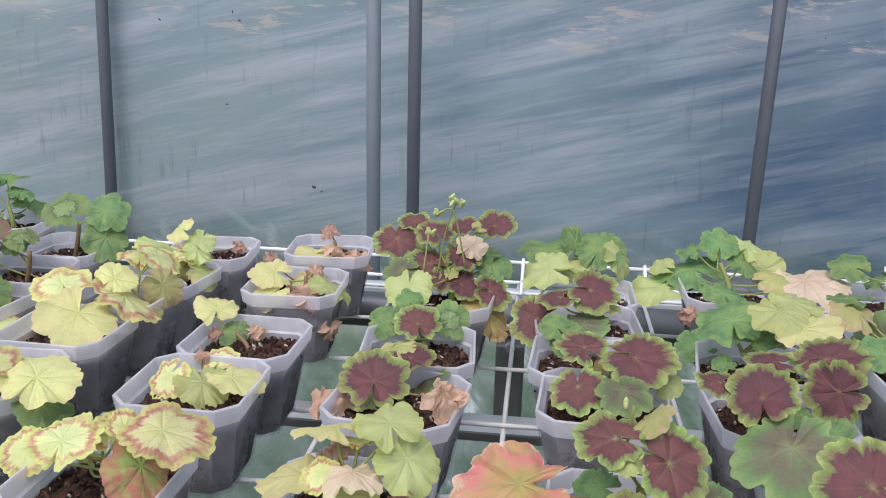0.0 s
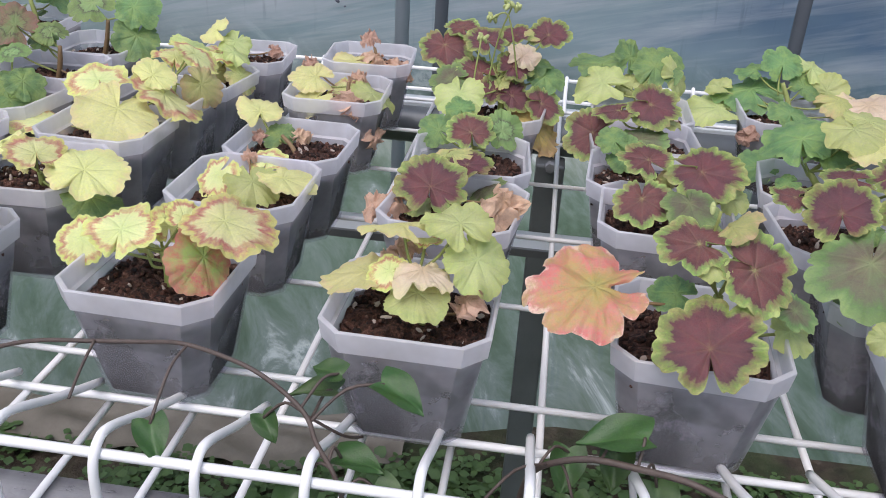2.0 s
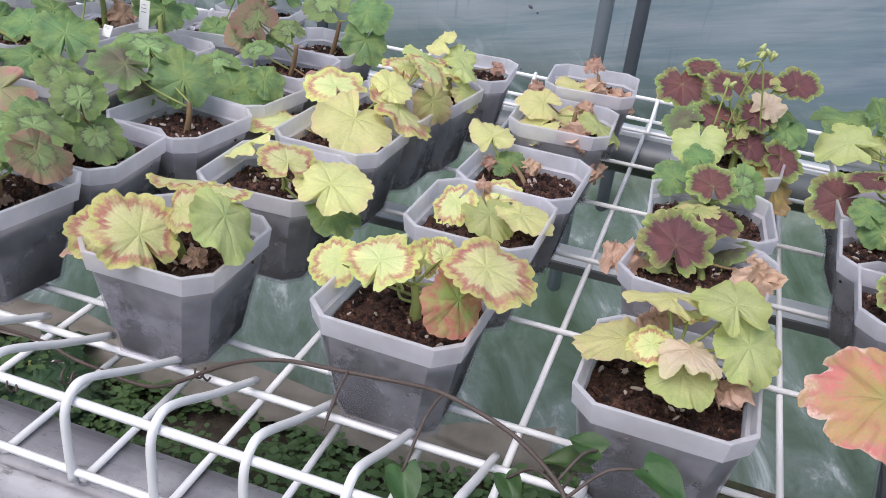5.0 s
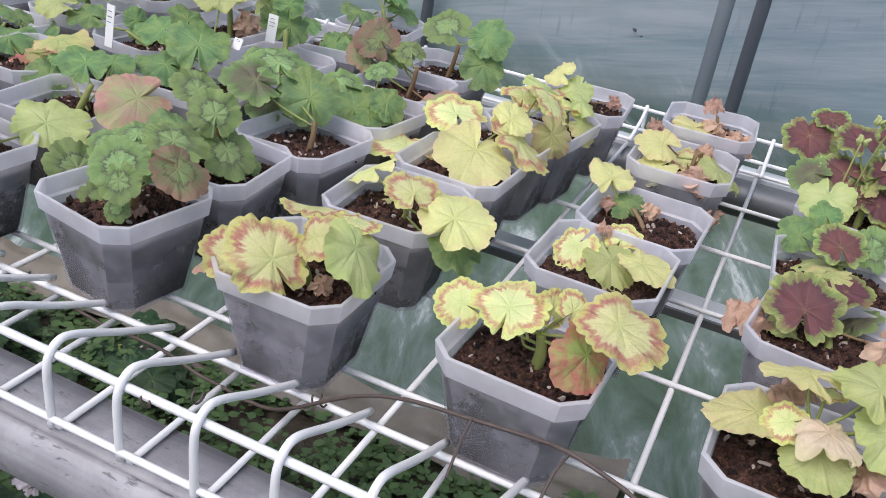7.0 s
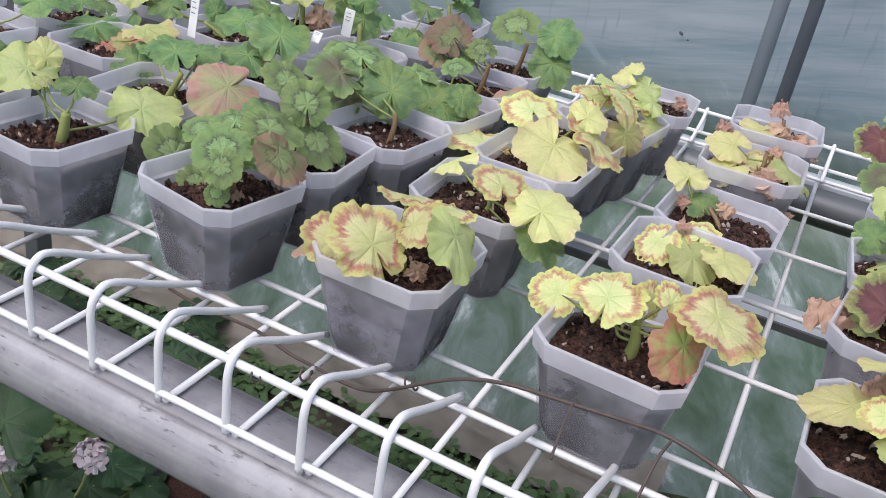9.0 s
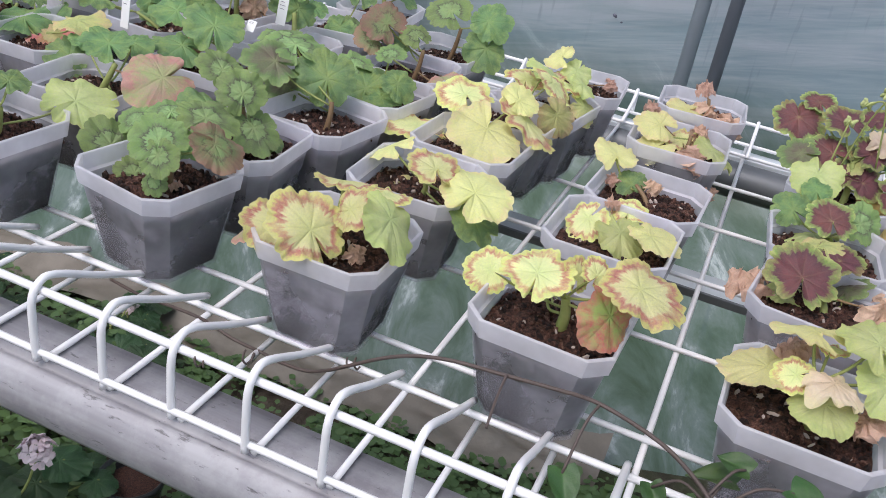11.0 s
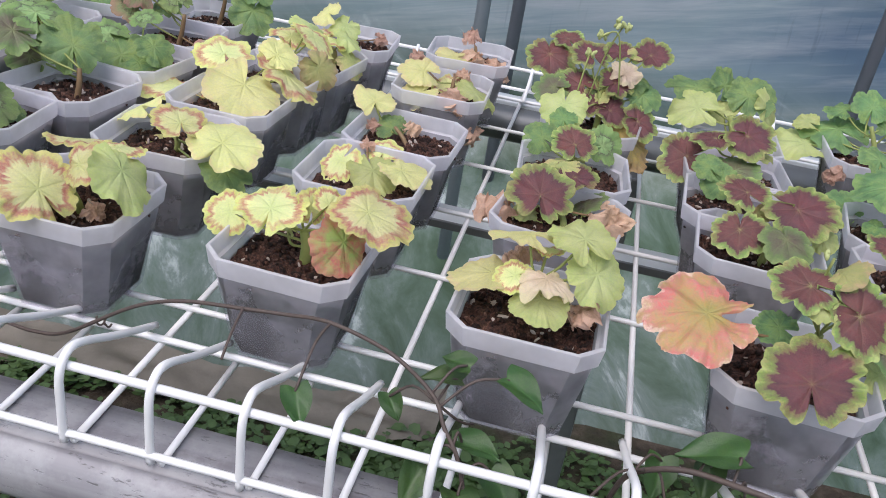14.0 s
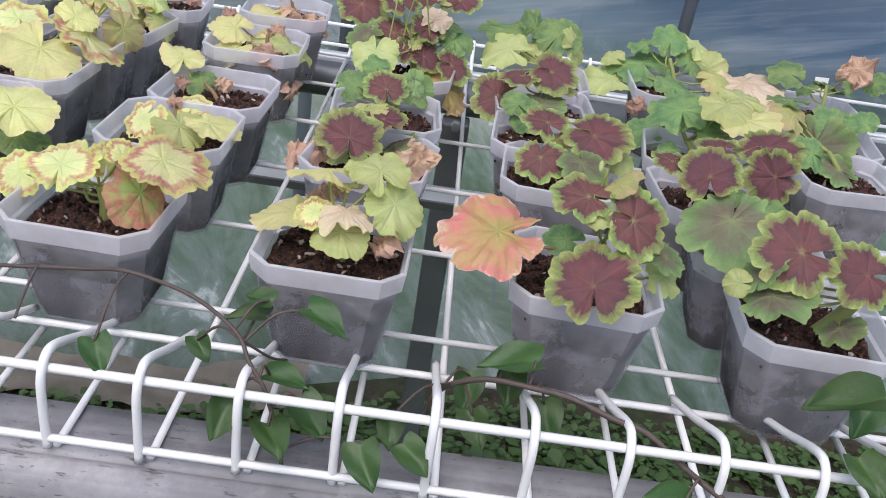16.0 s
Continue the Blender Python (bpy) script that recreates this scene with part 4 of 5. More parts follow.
potted("potted_geranium", "plum-leaved geranium with dry leaves in a milky pot", 0.034, 0.586, -8, [
    ("D", -0.018, 0.009, 0.083, 0.0242, 0.05, -0.42, 0.91, -83),
    ("D", 0.004, 0.036, 0.089, 0.0169, 0.08, -0.29, 0.95, 0),
    ("E", 0.018, 0.038, 0.070, 0.0146, -0.42, -0.10, 0.90, 0),
    ("K", -0.050, 0.006, 0.067, 0.0157, 0.02, -0.19, 0.98, 0),
    ("K", 0.035, -0.014, 0.083, 0.0134, 0.36, -0.69, 0.63, 0),
    ("L", -0.024, 0.011, 0.063, 0.0142, 0.06, 0.01, 1.00, 0),
    ("N", -0.009, 0.046, 0.092, 0.0145, -0.11, -0.03, 0.99, 0),
], (-0.003, 0.013, 0.070, 0.0026, STEM_GREEN), 1, 0)
potted("potted_geranium", "green and plum geranium with a golden leaf", 0.035, 0.681, 4, [
    ("D", -0.004, 0.020, 0.086, 0.0187, 0.03, -0.38, 0.92, -38),
    ("Z", 0.022, 0.043, 0.081, 0.0168, 0.25, -0.70, 0.67, 0),
    ("W", 0.047, 0.119, 0.056, 0.0255, 0.57, -0.52, 0.64, -139),
    ("G", -0.034, 0.038, 0.078, 0.0154, 0.00, -0.66, 0.75, 0),
    ("L", -0.013, 0.023, 0.067, 0.0200, -0.20, 0.04, 0.98, 0),
    ("G", -0.018, 0.063, 0.090, 0.0118, -0.05, -0.51, 0.86, 0),
], (0.000, 0.023, 0.070, 0.0026, STEM_GREEN), 2, 0)
potted("potted_geranium", "tall plum and green geranium with flower buds", 0.043, 0.812, -5, [
    ("D", -0.053, 0.034, 0.111, 0.0235, 0.14, -0.60, 0.79, 139),
    ("D", -0.016, 0.030, 0.124, 0.0190, 0.06, -0.40, 0.92, 0),
    ("D", 0.042, 0.050, 0.130, 0.0185, 0.01, -0.57, 0.82, 0),
    ("B", 0.021, 0.020, 0.116, 0.0143, 0.36, -0.57, 0.74, 0),
    ("D", -0.042, 0.060, 0.127, 0.0155, -0.07, -0.29, 0.95, 0),
    ("D", -0.021, 0.012, 0.099, 0.0190, 0.10, -0.62, 0.78, 0),
    ("L", -0.028, -0.058, 0.095, 0.0205, -0.14, -0.60, 0.79, 28),
    ("E", -0.046, 0.002, 0.093, 0.0175, -0.25, -0.55, 0.80, 0),
    ("D", -0.006, 0.000, 0.087, 0.0135, 0.12, -0.70, 0.70, 0),
    ("D", 0.016, 0.000, 0.083, 0.0165, 0.30, -0.62, 0.72, 0),
    ("D", 0.044, 0.000, 0.077, 0.0190, 0.34, -0.60, 0.72, 0),
    ("G", 0.043, 0.028, 0.096, 0.0180, 0.24, -0.54, 0.81, 0),
    ("G", 0.028, 0.036, 0.106, 0.0170, 0.10, -0.50, 0.86, 0),
    ("D", 0.014, 0.014, 0.107, 0.0165, 0.20, -0.62, 0.76, 0),
    ("E", 0.004, 0.016, 0.099, 0.0150, 0.00, -0.55, 0.84, 0),
    ("N", 0.002, 0.006, 0.094, 0.0095, -0.20, -0.60, 0.77, 0),
    ("D", 0.011, 0.050, 0.127, 0.0155, -0.09, -0.41, 0.91, 0),
    ("N", 0.026, 0.048, 0.128, 0.0085, 0.10, -0.50, 0.86, 0),
], (0.000, 0.006, 0.095, 0.0030, STEM_GREEN), 0, 0)
potted("potted_geranium", "yellow and cream geranium with rose-ringed leaves in a milky pot", -0.113, 0.586, -1, [
    ("Y", -0.023, 0.004, 0.071, 0.0163, -0.33, -0.56, 0.76, 65),
    ("Y", 0.001, 0.048, 0.071, 0.0141, 0.10, -0.23, 0.97, 0),
    ("L", 0.006, 0.000, 0.070, 0.0191, 0.26, -0.32, 0.91, -8),
    ("P", 0.029, 0.007, 0.074, 0.0200, 0.25, -0.07, 0.97, 0),
    ("K", -0.026, 0.003, 0.052, 0.0076, 0.07, -0.21, 0.97, 0),
    ("K", -0.012, 0.043, 0.075, 0.0061, 0.09, -0.39, 0.92, 0),
    ("K", 0.024, 0.013, 0.053, 0.0060, 0.01, -0.18, 0.98, 0),
], (0.001, 0.007, 0.070, 0.0020, STEM_GREEN), 0, 0)
potted("potted_geranium", "sparse yellow geranium seedling in a milky pot", -0.105, 0.675, -2, [
    ("P", -0.038, 0.036, 0.083, 0.0183, 0.22, -0.33, 0.92, -32),
    ("G", -0.019, 0.021, 0.068, 0.0134, 0.27, -0.52, 0.81, 0),
    ("K", -0.001, 0.026, 0.067, 0.0086, 0.38, -0.53, 0.76, 0),
    ("K", -0.033, 0.016, 0.067, 0.0062, 0.19, -0.70, 0.69, 0),
], (-0.013, 0.013, 0.070, 0.0020, STEM_BROWN), 3, 0)
potted("potted_geranium", "nearly bare yellow geranium with dry leaves in a milky pot", -0.104, 0.819, 2, [
    ("P", -0.025, -0.004, 0.083, 0.0199, 0.16, -0.28, 0.95, 0),
    ("P", -0.020, -0.026, 0.065, 0.0192, -0.29, -0.44, 0.85, 5),
    ("Y", 0.000, 0.016, 0.069, 0.0149, -0.11, -0.40, 0.91, 0),
    ("L", 0.035, -0.002, 0.070, 0.0217, 0.33, -0.12, 0.94, 0),
    ("K", 0.021, -0.035, 0.069, 0.0136, 0.63, -0.51, 0.59, 0),
    ("K", 0.037, -0.022, 0.043, 0.0162, 0.70, -0.33, 0.63, 0),
    ("K", -0.037, 0.038, 0.084, 0.0084, 0.03, -0.36, 0.93, 0),
    ("K", 0.015, 0.018, 0.081, 0.0099, 0.00, -0.36, 0.93, 0),
], (0.008, 0.004, 0.078, 0.0022, STEM_BROWN), 0, 0)
potted("potted_geranium", "almost dead geranium stump in a milky pot", -0.101, 0.946, 4, [
    ("P", -0.015, -0.027, 0.070, 0.0198, 0.20, -0.23, 0.95, 0),
    ("K", -0.003, 0.007, 0.091, 0.0098, -0.17, -0.31, 0.93, 0),
    ("K", 0.034, -0.013, 0.062, 0.0165, 0.38, -0.36, 0.85, 0),
    ("K", 0.007, -0.008, 0.071, 0.0134, 0.33, -0.06, 0.94, 0),
], (0.004, 0.000, 0.080, 0.0022, STEM_BROWN), 3, 0)
potted("potted_geranium", "cream and yellow zoned geranium in a milky square pot", -0.264, 0.576, 2, [
    ("P", 0.055, -0.021, 0.086, 0.0266, 0.25, -0.20, 0.95, 94),
    ("Y", 0.020, -0.024, 0.095, 0.0197, 0.30, -0.26, 0.92, -161),
    ("G", 0.059, -0.030, 0.065, 0.0191, 0.51, -0.06, 0.86, 0),
    ("P", -0.010, 0.005, 0.058, 0.0118, 0.23, -0.31, 0.92, 0),
    ("P", -0.034, 0.017, 0.080, 0.0203, -0.46, -0.16, 0.87, 0),
], (0.008, -0.005, 0.070, 0.0024, STEM_GREEN), 2, 0)
potted("potted_geranium", "cream and yellow zoned geranium in a milky square pot", -0.257, 0.675, -2, [
    ("P", 0.010, -0.005, 0.082, 0.0315, 0.20, -0.27, 0.94, -19),
    ("Y", -0.036, 0.055, 0.090, 0.0268, 0.12, -0.14, 0.98, 0),
    ("Y", -0.064, 0.015, 0.063, 0.0300, 0.09, 0.07, 0.99, 0),
    ("P", 0.020, 0.050, 0.100, 0.0176, 0.39, -0.31, 0.87, 0),
    ("Y", 0.034, 0.045, 0.083, 0.0323, 0.47, 0.15, 0.87, 0),
], (-0.003, 0.014, 0.074, 0.0026, STEM_GREEN), 2, 0)
potted("potted_geranium", "cream and yellow zoned geranium in a milky square pot", -0.251, 0.763, -6, [
    ("N", 0.044, -0.010, 0.083, 0.0183, 0.63, -0.60, 0.50, 0),
    ("Y", -0.014, 0.065, 0.088, 0.0198, 0.23, -0.15, 0.96, 0),
    ("Y", 0.026, 0.025, 0.101, 0.0240, 0.58, 0.10, 0.81, 0),
    ("L", 0.006, 0.065, 0.100, 0.0207, 0.53, -0.02, 0.85, 0),
], (0.007, 0.016, 0.083, 0.0024, STEM_GREEN), 0, 0)
potted("potted_geranium", "cream and yellow zoned geranium in a milky square pot", -0.238, 0.819, -8, [
    ("N", 0.015, 0.005, 0.078, 0.0136, 0.81, -0.39, 0.43, 0),
    ("N", 0.040, 0.010, 0.072, 0.0177, 0.77, -0.31, 0.56, 0),
    ("Y", 0.016, 0.020, 0.088, 0.0179, 0.20, 0.01, 0.98, 0),
    ("Y", -0.011, 0.030, 0.089, 0.0183, -0.12, -0.03, 0.99, 0),
    ("L", 0.030, 0.020, 0.092, 0.0157, 0.43, -0.06, 0.90, 0),
], (0.008, 0.008, 0.074, 0.0022, STEM_GREEN), 4, 0)
potted("potted_geranium", "cream and yellow zoned geranium in a milky square pot", -0.225, 0.914, 4, [
    ("P", -0.028, -0.013, 0.096, 0.0158, -0.33, -0.48, 0.81, 0),
    ("L", -0.005, -0.018, 0.086, 0.0157, 0.30, -0.36, 0.89, 0),
    ("K", 0.029, 0.007, 0.075, 0.0080, 0.53, -0.56, 0.64, 0),
    ("Y", -0.029, -0.018, 0.075, 0.0136, -0.13, -0.26, 0.96, 0),
], (-0.009, -0.007, 0.075, 0.0022, STEM_GREEN), 2, 0)
potted("potted_geranium", "bushy dark green geranium in a milky square pot", -0.403, 0.548, 4, [
    ("Z", 0.002, -0.006, 0.111, 0.0187, 0.52, -0.52, 0.67, -23),
    ("Z", -0.035, 0.019, 0.113, 0.0180, 0.51, -0.29, 0.81, 0),
    ("Z", 0.018, -0.010, 0.082, 0.0197, 0.52, -0.35, 0.78, 4),
    ("G", 0.018, 0.014, 0.068, 0.0111, 0.54, -0.14, 0.83, 0),
    ("G", -0.018, -0.026, 0.097, 0.0203, 0.13, -0.05, 0.99, 0),
    ("Z", -0.012, 0.004, 0.082, 0.0127, 0.17, -0.39, 0.91, 0),
], (-0.004, 0.004, 0.092, 0.0030, STEM_BROWN), 1, 0)
potted("potted_geranium", "bushy dark green geranium in a milky square pot", -0.380, 0.631, -8, [
    ("G", -0.011, 0.022, 0.099, 0.0252, 0.36, -0.59, 0.72, -4),
    ("Z", -0.051, 0.032, 0.115, 0.0285, 0.11, -0.19, 0.98, -17),
    ("E", -0.050, -0.007, 0.107, 0.0238, 0.41, -0.26, 0.87, 32),
    ("E", -0.051, 0.016, 0.080, 0.0162, 0.47, -0.81, 0.35, 0),
    ("Z", -0.083, 0.061, 0.109, 0.0200, -0.04, -0.16, 0.99, 0),
], (0.006, 0.004, 0.083, 0.0026, STEM_RED), 0, 0)
potted("potted_geranium", "bushy dark green geranium in a milky square pot", -0.374, 0.723, -8, [
    ("G", -0.011, -0.007, 0.076, 0.0282, 0.31, -0.40, 0.86, -70),
    ("Z", -0.034, 0.008, 0.085, 0.0206, 0.03, -0.34, 0.94, 0),
    ("G", 0.025, -0.007, 0.084, 0.0168, 0.59, -0.37, 0.72, 0),
    ("G", 0.011, -0.012, 0.068, 0.0170, 0.11, -0.25, 0.96, 0),
    ("Z", 0.001, 0.018, 0.103, 0.0142, -0.11, -0.43, 0.89, 0),
], (-0.001, -0.000, 0.073, 0.0026, STEM_BROWN), 3, 0)
potted("potted_geranium", "red-stemmed green geranium with a reddened leaf", -0.380, 0.807, 4, [
    ("Q", -0.038, 0.007, 0.109, 0.0221, 0.38, -0.66, 0.65, -11),
    ("Q", -0.046, 0.002, 0.091, 0.0190, 0.44, -0.42, 0.79, 0),
    ("M", 0.051, -0.018, 0.074, 0.0202, 0.10, -0.34, 0.94, 44),
    ("Z", -0.003, 0.012, 0.103, 0.0154, 0.24, -0.22, 0.95, 0),
    ("G", -0.018, 0.022, 0.091, 0.0135, -0.00, -0.36, 0.93, 0),
], (0.012, 0.000, 0.092, 0.0026, STEM_RED), 1, 0)
potted("potted_geranium", "red-stemmed green geranium at the bench's back", -0.378, 0.895, -6, [
    ("Z", -0.007, 0.007, 0.114, 0.0248, 0.04, -0.61, 0.79, 4),
    ("G", 0.047, 0.002, 0.114, 0.0218, 0.28, -0.67, 0.69, 0),
    ("G", 0.048, -0.013, 0.084, 0.0230, 0.40, -0.71, 0.58, -90),
], (0.014, 0.000, 0.098, 0.0026, STEM_RED), 0, 0)
potted("potted_geranium", "green geranium with a thick stem in a milky pot", -0.552, 0.447, -4, [
    ("L", -0.040, 0.009, 0.103, 0.0224, 0.49, -0.28, 0.83, 12),
    ("P", -0.032, 0.024, 0.110, 0.0124, 0.85, -0.30, 0.43, 0),
    ("G", 0.010, 0.014, 0.100, 0.0144, 0.21, -0.01, 0.98, 0),
    ("L", 0.032, 0.060, 0.078, 0.0273, 0.38, -0.24, 0.90, 1),
    ("L", -0.013, 0.004, 0.100, 0.0080, 0.18, 0.04, 0.98, 0),
], (0.012, 0.000, 0.083, 0.0040, STEM_GREEN), 4, 0)
potted("potted_geranium", "green geranium with a large dusky pink leaf", -0.558, 0.558, 4, [
    ("M", 0.072, -0.007, 0.092, 0.0280, 0.49, -0.39, 0.78, -105),
    ("G", 0.003, 0.016, 0.102, 0.0203, 0.27, -0.28, 0.92, 6),
    ("G", -0.053, 0.027, 0.071, 0.0186, 0.45, -0.37, 0.81, 66),
    ("G", -0.001, 0.054, 0.093, 0.0174, 0.27, -0.21, 0.94, 0),
    ("G", 0.050, 0.014, 0.062, 0.0157, 0.11, -0.23, 0.97, 0),
    ("G", -0.047, 0.044, 0.086, 0.0128, 0.13, -0.22, 0.97, 0),
], (0.020, 0.006, 0.088, 0.0030, STEM_GREEN), 4, 0)
potted("potted_geranium", "green geranium with a thick stem in a milky pot", -0.663, 0.614, 0, [
    ("N", 0.040, 0.005, 0.093, 0.0231, -0.07, -0.14, 0.99, 0),
    ("R", -0.002, 0.013, 0.068, 0.0230, -0.08, -0.31, 0.95, 0),
    ("K", -0.018, 0.018, 0.054, 0.0139, 0.25, -0.10, 0.96, 0),
    ("N", 0.007, 0.018, 0.070, 0.0178, 0.15, -0.01, 0.99, 0),
    ("G", -0.047, 0.019, 0.075, 0.0278, 0.16, 0.05, 0.99, 0),
    ("G", -0.058, 0.048, 0.084, 0.0110, 0.42, -0.09, 0.90, 0),
], (-0.005, 0.009, 0.070, 0.0020, STEM_GREEN), 3, 0)
potted("potted_geranium", "green geranium with a thick stem in a milky pot", -0.519, 0.670, 3, [
    ("G", -0.003, 0.006, 0.107, 0.0272, 0.25, -0.40, 0.88, -42),
    ("G", -0.064, 0.026, 0.101, 0.0223, 0.12, -0.39, 0.91, 0),
    ("G", -0.022, -0.024, 0.087, 0.0250, 0.28, -0.14, 0.95, -9),
    ("G", -0.038, 0.032, 0.115, 0.0157, 0.51, -0.20, 0.83, 0),
    ("K", -0.020, 0.002, 0.083, 0.0092, 0.56, -0.77, 0.31, 0),
    ("G", -0.100, 0.032, 0.099, 0.0108, 0.61, -0.75, 0.27, 0),
    ("L", -0.013, 0.052, 0.134, 0.0251, -0.07, -0.11, 0.99, 0),
], (0.000, 0.010, 0.090, 0.0030, STEM_GREEN), 2, 0)
potted("potted_geranium", "green geranium with a thick stem in a milky pot", -0.503, 0.775, -4, [
    ("G", -0.004, 0.025, 0.105, 0.0215, 0.68, -0.29, 0.67, 0),
    ("G", -0.022, 0.025, 0.104, 0.0171, 0.81, -0.45, 0.37, 0),
    ("G", -0.007, 0.025, 0.124, 0.0146, 0.68, -0.58, 0.45, 0),
    ("K", -0.080, 0.055, 0.081, 0.0145, 0.52, -0.82, 0.26, 0),
    ("G", 0.004, 0.045, 0.101, 0.0127, 0.34, -0.29, 0.89, 0),
], (-0.003, 0.013, 0.099, 0.0030, STEM_GREEN), 0, 0)
potted("potted_geranium", "green geranium in a milky pot among others", -0.774, 0.555, -4, [
    ("G", 0.040, 0.047, 0.096, 0.0238, 0.20, -0.22, 0.95, 0),
    ("G", 0.042, 0.007, 0.062, 0.0152, 0.06, 0.04, 1.00, 0),
    ("G", 0.001, 0.007, 0.066, 0.0134, 0.76, -0.58, 0.30, 0),
], (0.013, 0.009, 0.070, 0.0020, STEM_GREEN), 2, 0)
potted("potted_geranium", "green geranium in a milky pot among others", -0.755, 0.657, 4, [
    ("G", -0.019, 0.025, 0.074, 0.0172, 0.30, -0.15, 0.94, 0),
    ("G", 0.043, 0.025, 0.068, 0.0135, -0.07, -0.57, 0.82, 0),
], (0.005, 0.011, 0.070, 0.0020, STEM_GREEN), 4, 0)
potted("potted_geranium", "green geranium in a milky pot among others", -0.629, 0.738, -6, [
    ("G", -0.061, -0.025, 0.085, 0.0188, 0.18, -0.29, 0.94, 0),
    ("L", -0.089, -0.037, 0.094, 0.0204, 0.18, -0.28, 0.94, 0),
    ("G", -0.014, 0.003, 0.072, 0.0138, 0.42, -0.22, 0.88, 0),
], (-0.025, -0.009, 0.074, 0.0020, STEM_GREEN), 2, 0)
potted("potted_geranium", "green geranium in a milky pot among others", -0.658, 0.446, 5, [
    ("G", 0.030, 0.018, 0.099, 0.0125, 1.01, -0.21, 0.64, -15),
], (0.014, 0.008, 0.093, 0.0022, STEM_GREEN), 3, 6)
potted("potted_geranium", "geranium with large plum and green leaves in a milky pot", 0.317, 0.444, -3, [
    ("D", -0.030, -0.014, 0.119, 0.0242, -0.12, -0.66, 0.74, 8),
    ("D", 0.009, -0.019, 0.113, 0.0192, 0.02, -0.68, 0.73, 0),
    ("E", -0.035, -0.029, 0.098, 0.0204, -0.38, -0.05, 0.92, 138),
    ("E", 0.006, -0.029, 0.081, 0.0132, -0.49, -0.06, 0.87, 0),
    ("L", -0.057, -0.019, 0.097, 0.0082, -0.33, -0.82, 0.46, 0),
    ("E", -0.043, -0.014, 0.105, 0.0157, -0.66, -0.05, 0.75, 0),
], (0.024, -0.004, 0.095, 0.0050, STEM_GREEN), 3, 0)
potted("potted_geranium", "geranium with large plum and green leaves in a milky pot", 0.294, 0.605, 4, [
    ("D", -0.029, -0.065, 0.116, 0.0216, -0.31, -0.56, 0.77, -162),
    ("D", 0.018, -0.047, 0.111, 0.0192, -0.34, -0.87, 0.35, -174),
    ("D", 0.026, -0.017, 0.122, 0.0246, -0.37, -0.23, 0.90, -9),
    ("D", -0.052, -0.045, 0.111, 0.0131, -0.02, -0.23, 0.97, 0),
    ("D", -0.014, -0.017, 0.117, 0.0159, -0.02, -0.01, 1.00, 0),
    ("G", -0.003, -0.047, 0.093, 0.0101, -0.30, -0.29, 0.91, 0),
], (-0.004, -0.018, 0.102, 0.0030, STEM_GREEN), 2, 0)
potted("potted_geranium", "geranium with large plum and green leaves in a milky pot", 0.307, 0.527, -6, [
    ("E", -0.034, -0.031, 0.097, 0.0311, -0.27, -0.41, 0.87, 35),
    ("E", -0.027, -0.021, 0.071, 0.0191, -0.17, 0.03, 0.98, 0),
    ("G", 0.001, 0.004, 0.099, 0.0104, -0.33, -0.30, 0.89, 0),
], (-0.009, -0.007, 0.079, 0.0030, STEM_GREEN), 0, 0)
potted("potted_geranium", "small green geranium in a milky pot near the edge", 0.428, 0.691, 4, [
    ("N", -0.050, 0.035, 0.109, 0.0192, 0.25, -0.29, 0.93, 0),
    ("G", -0.047, 0.055, 0.113, 0.0176, -0.07, -0.05, 1.00, 0),
    ("E", -0.008, 0.005, 0.075, 0.0199, 0.12, -0.38, 0.92, 0),
    ("G", -0.035, 0.005, 0.085, 0.0179, 0.28, -0.42, 0.86, 0),
], (-0.016, 0.011, 0.086, 0.0026, STEM_GREEN), 2, 0)
potted("potted_geranium", "light green geranium in a milky square pot", 0.298, 0.686, -8, [
    ("G", -0.018, 0.017, 0.106, 0.0299, -0.15, -0.20, 0.97, -16),
    ("L", 0.011, -0.018, 0.124, 0.0247, -0.09, -0.17, 0.98, 0),
    ("G", 0.004, 0.002, 0.101, 0.0230, -0.16, -0.15, 0.98, 0),
    ("P", 0.023, -0.038, 0.119, 0.0225, -0.31, -0.00, 0.95, 0),
    ("G", -0.037, 0.052, 0.067, 0.0170, -0.15, -0.61, 0.78, 0),
    ("G", -0.010, 0.092, 0.101, 0.0174, 0.02, -0.18, 0.98, 0),
    ("G", -0.027, -0.008, 0.076, 0.0092, -0.24, -0.30, 0.92, 0),
    ("L", 0.025, 0.002, 0.126, 0.0199, 0.07, -0.17, 0.98, 0),
    ("K", -0.035, 0.112, 0.069, 0.0085, -0.20, -0.93, 0.31, 0),
], (-0.010, 0.004, 0.082, 0.0030, STEM_GREEN), 2, 0)
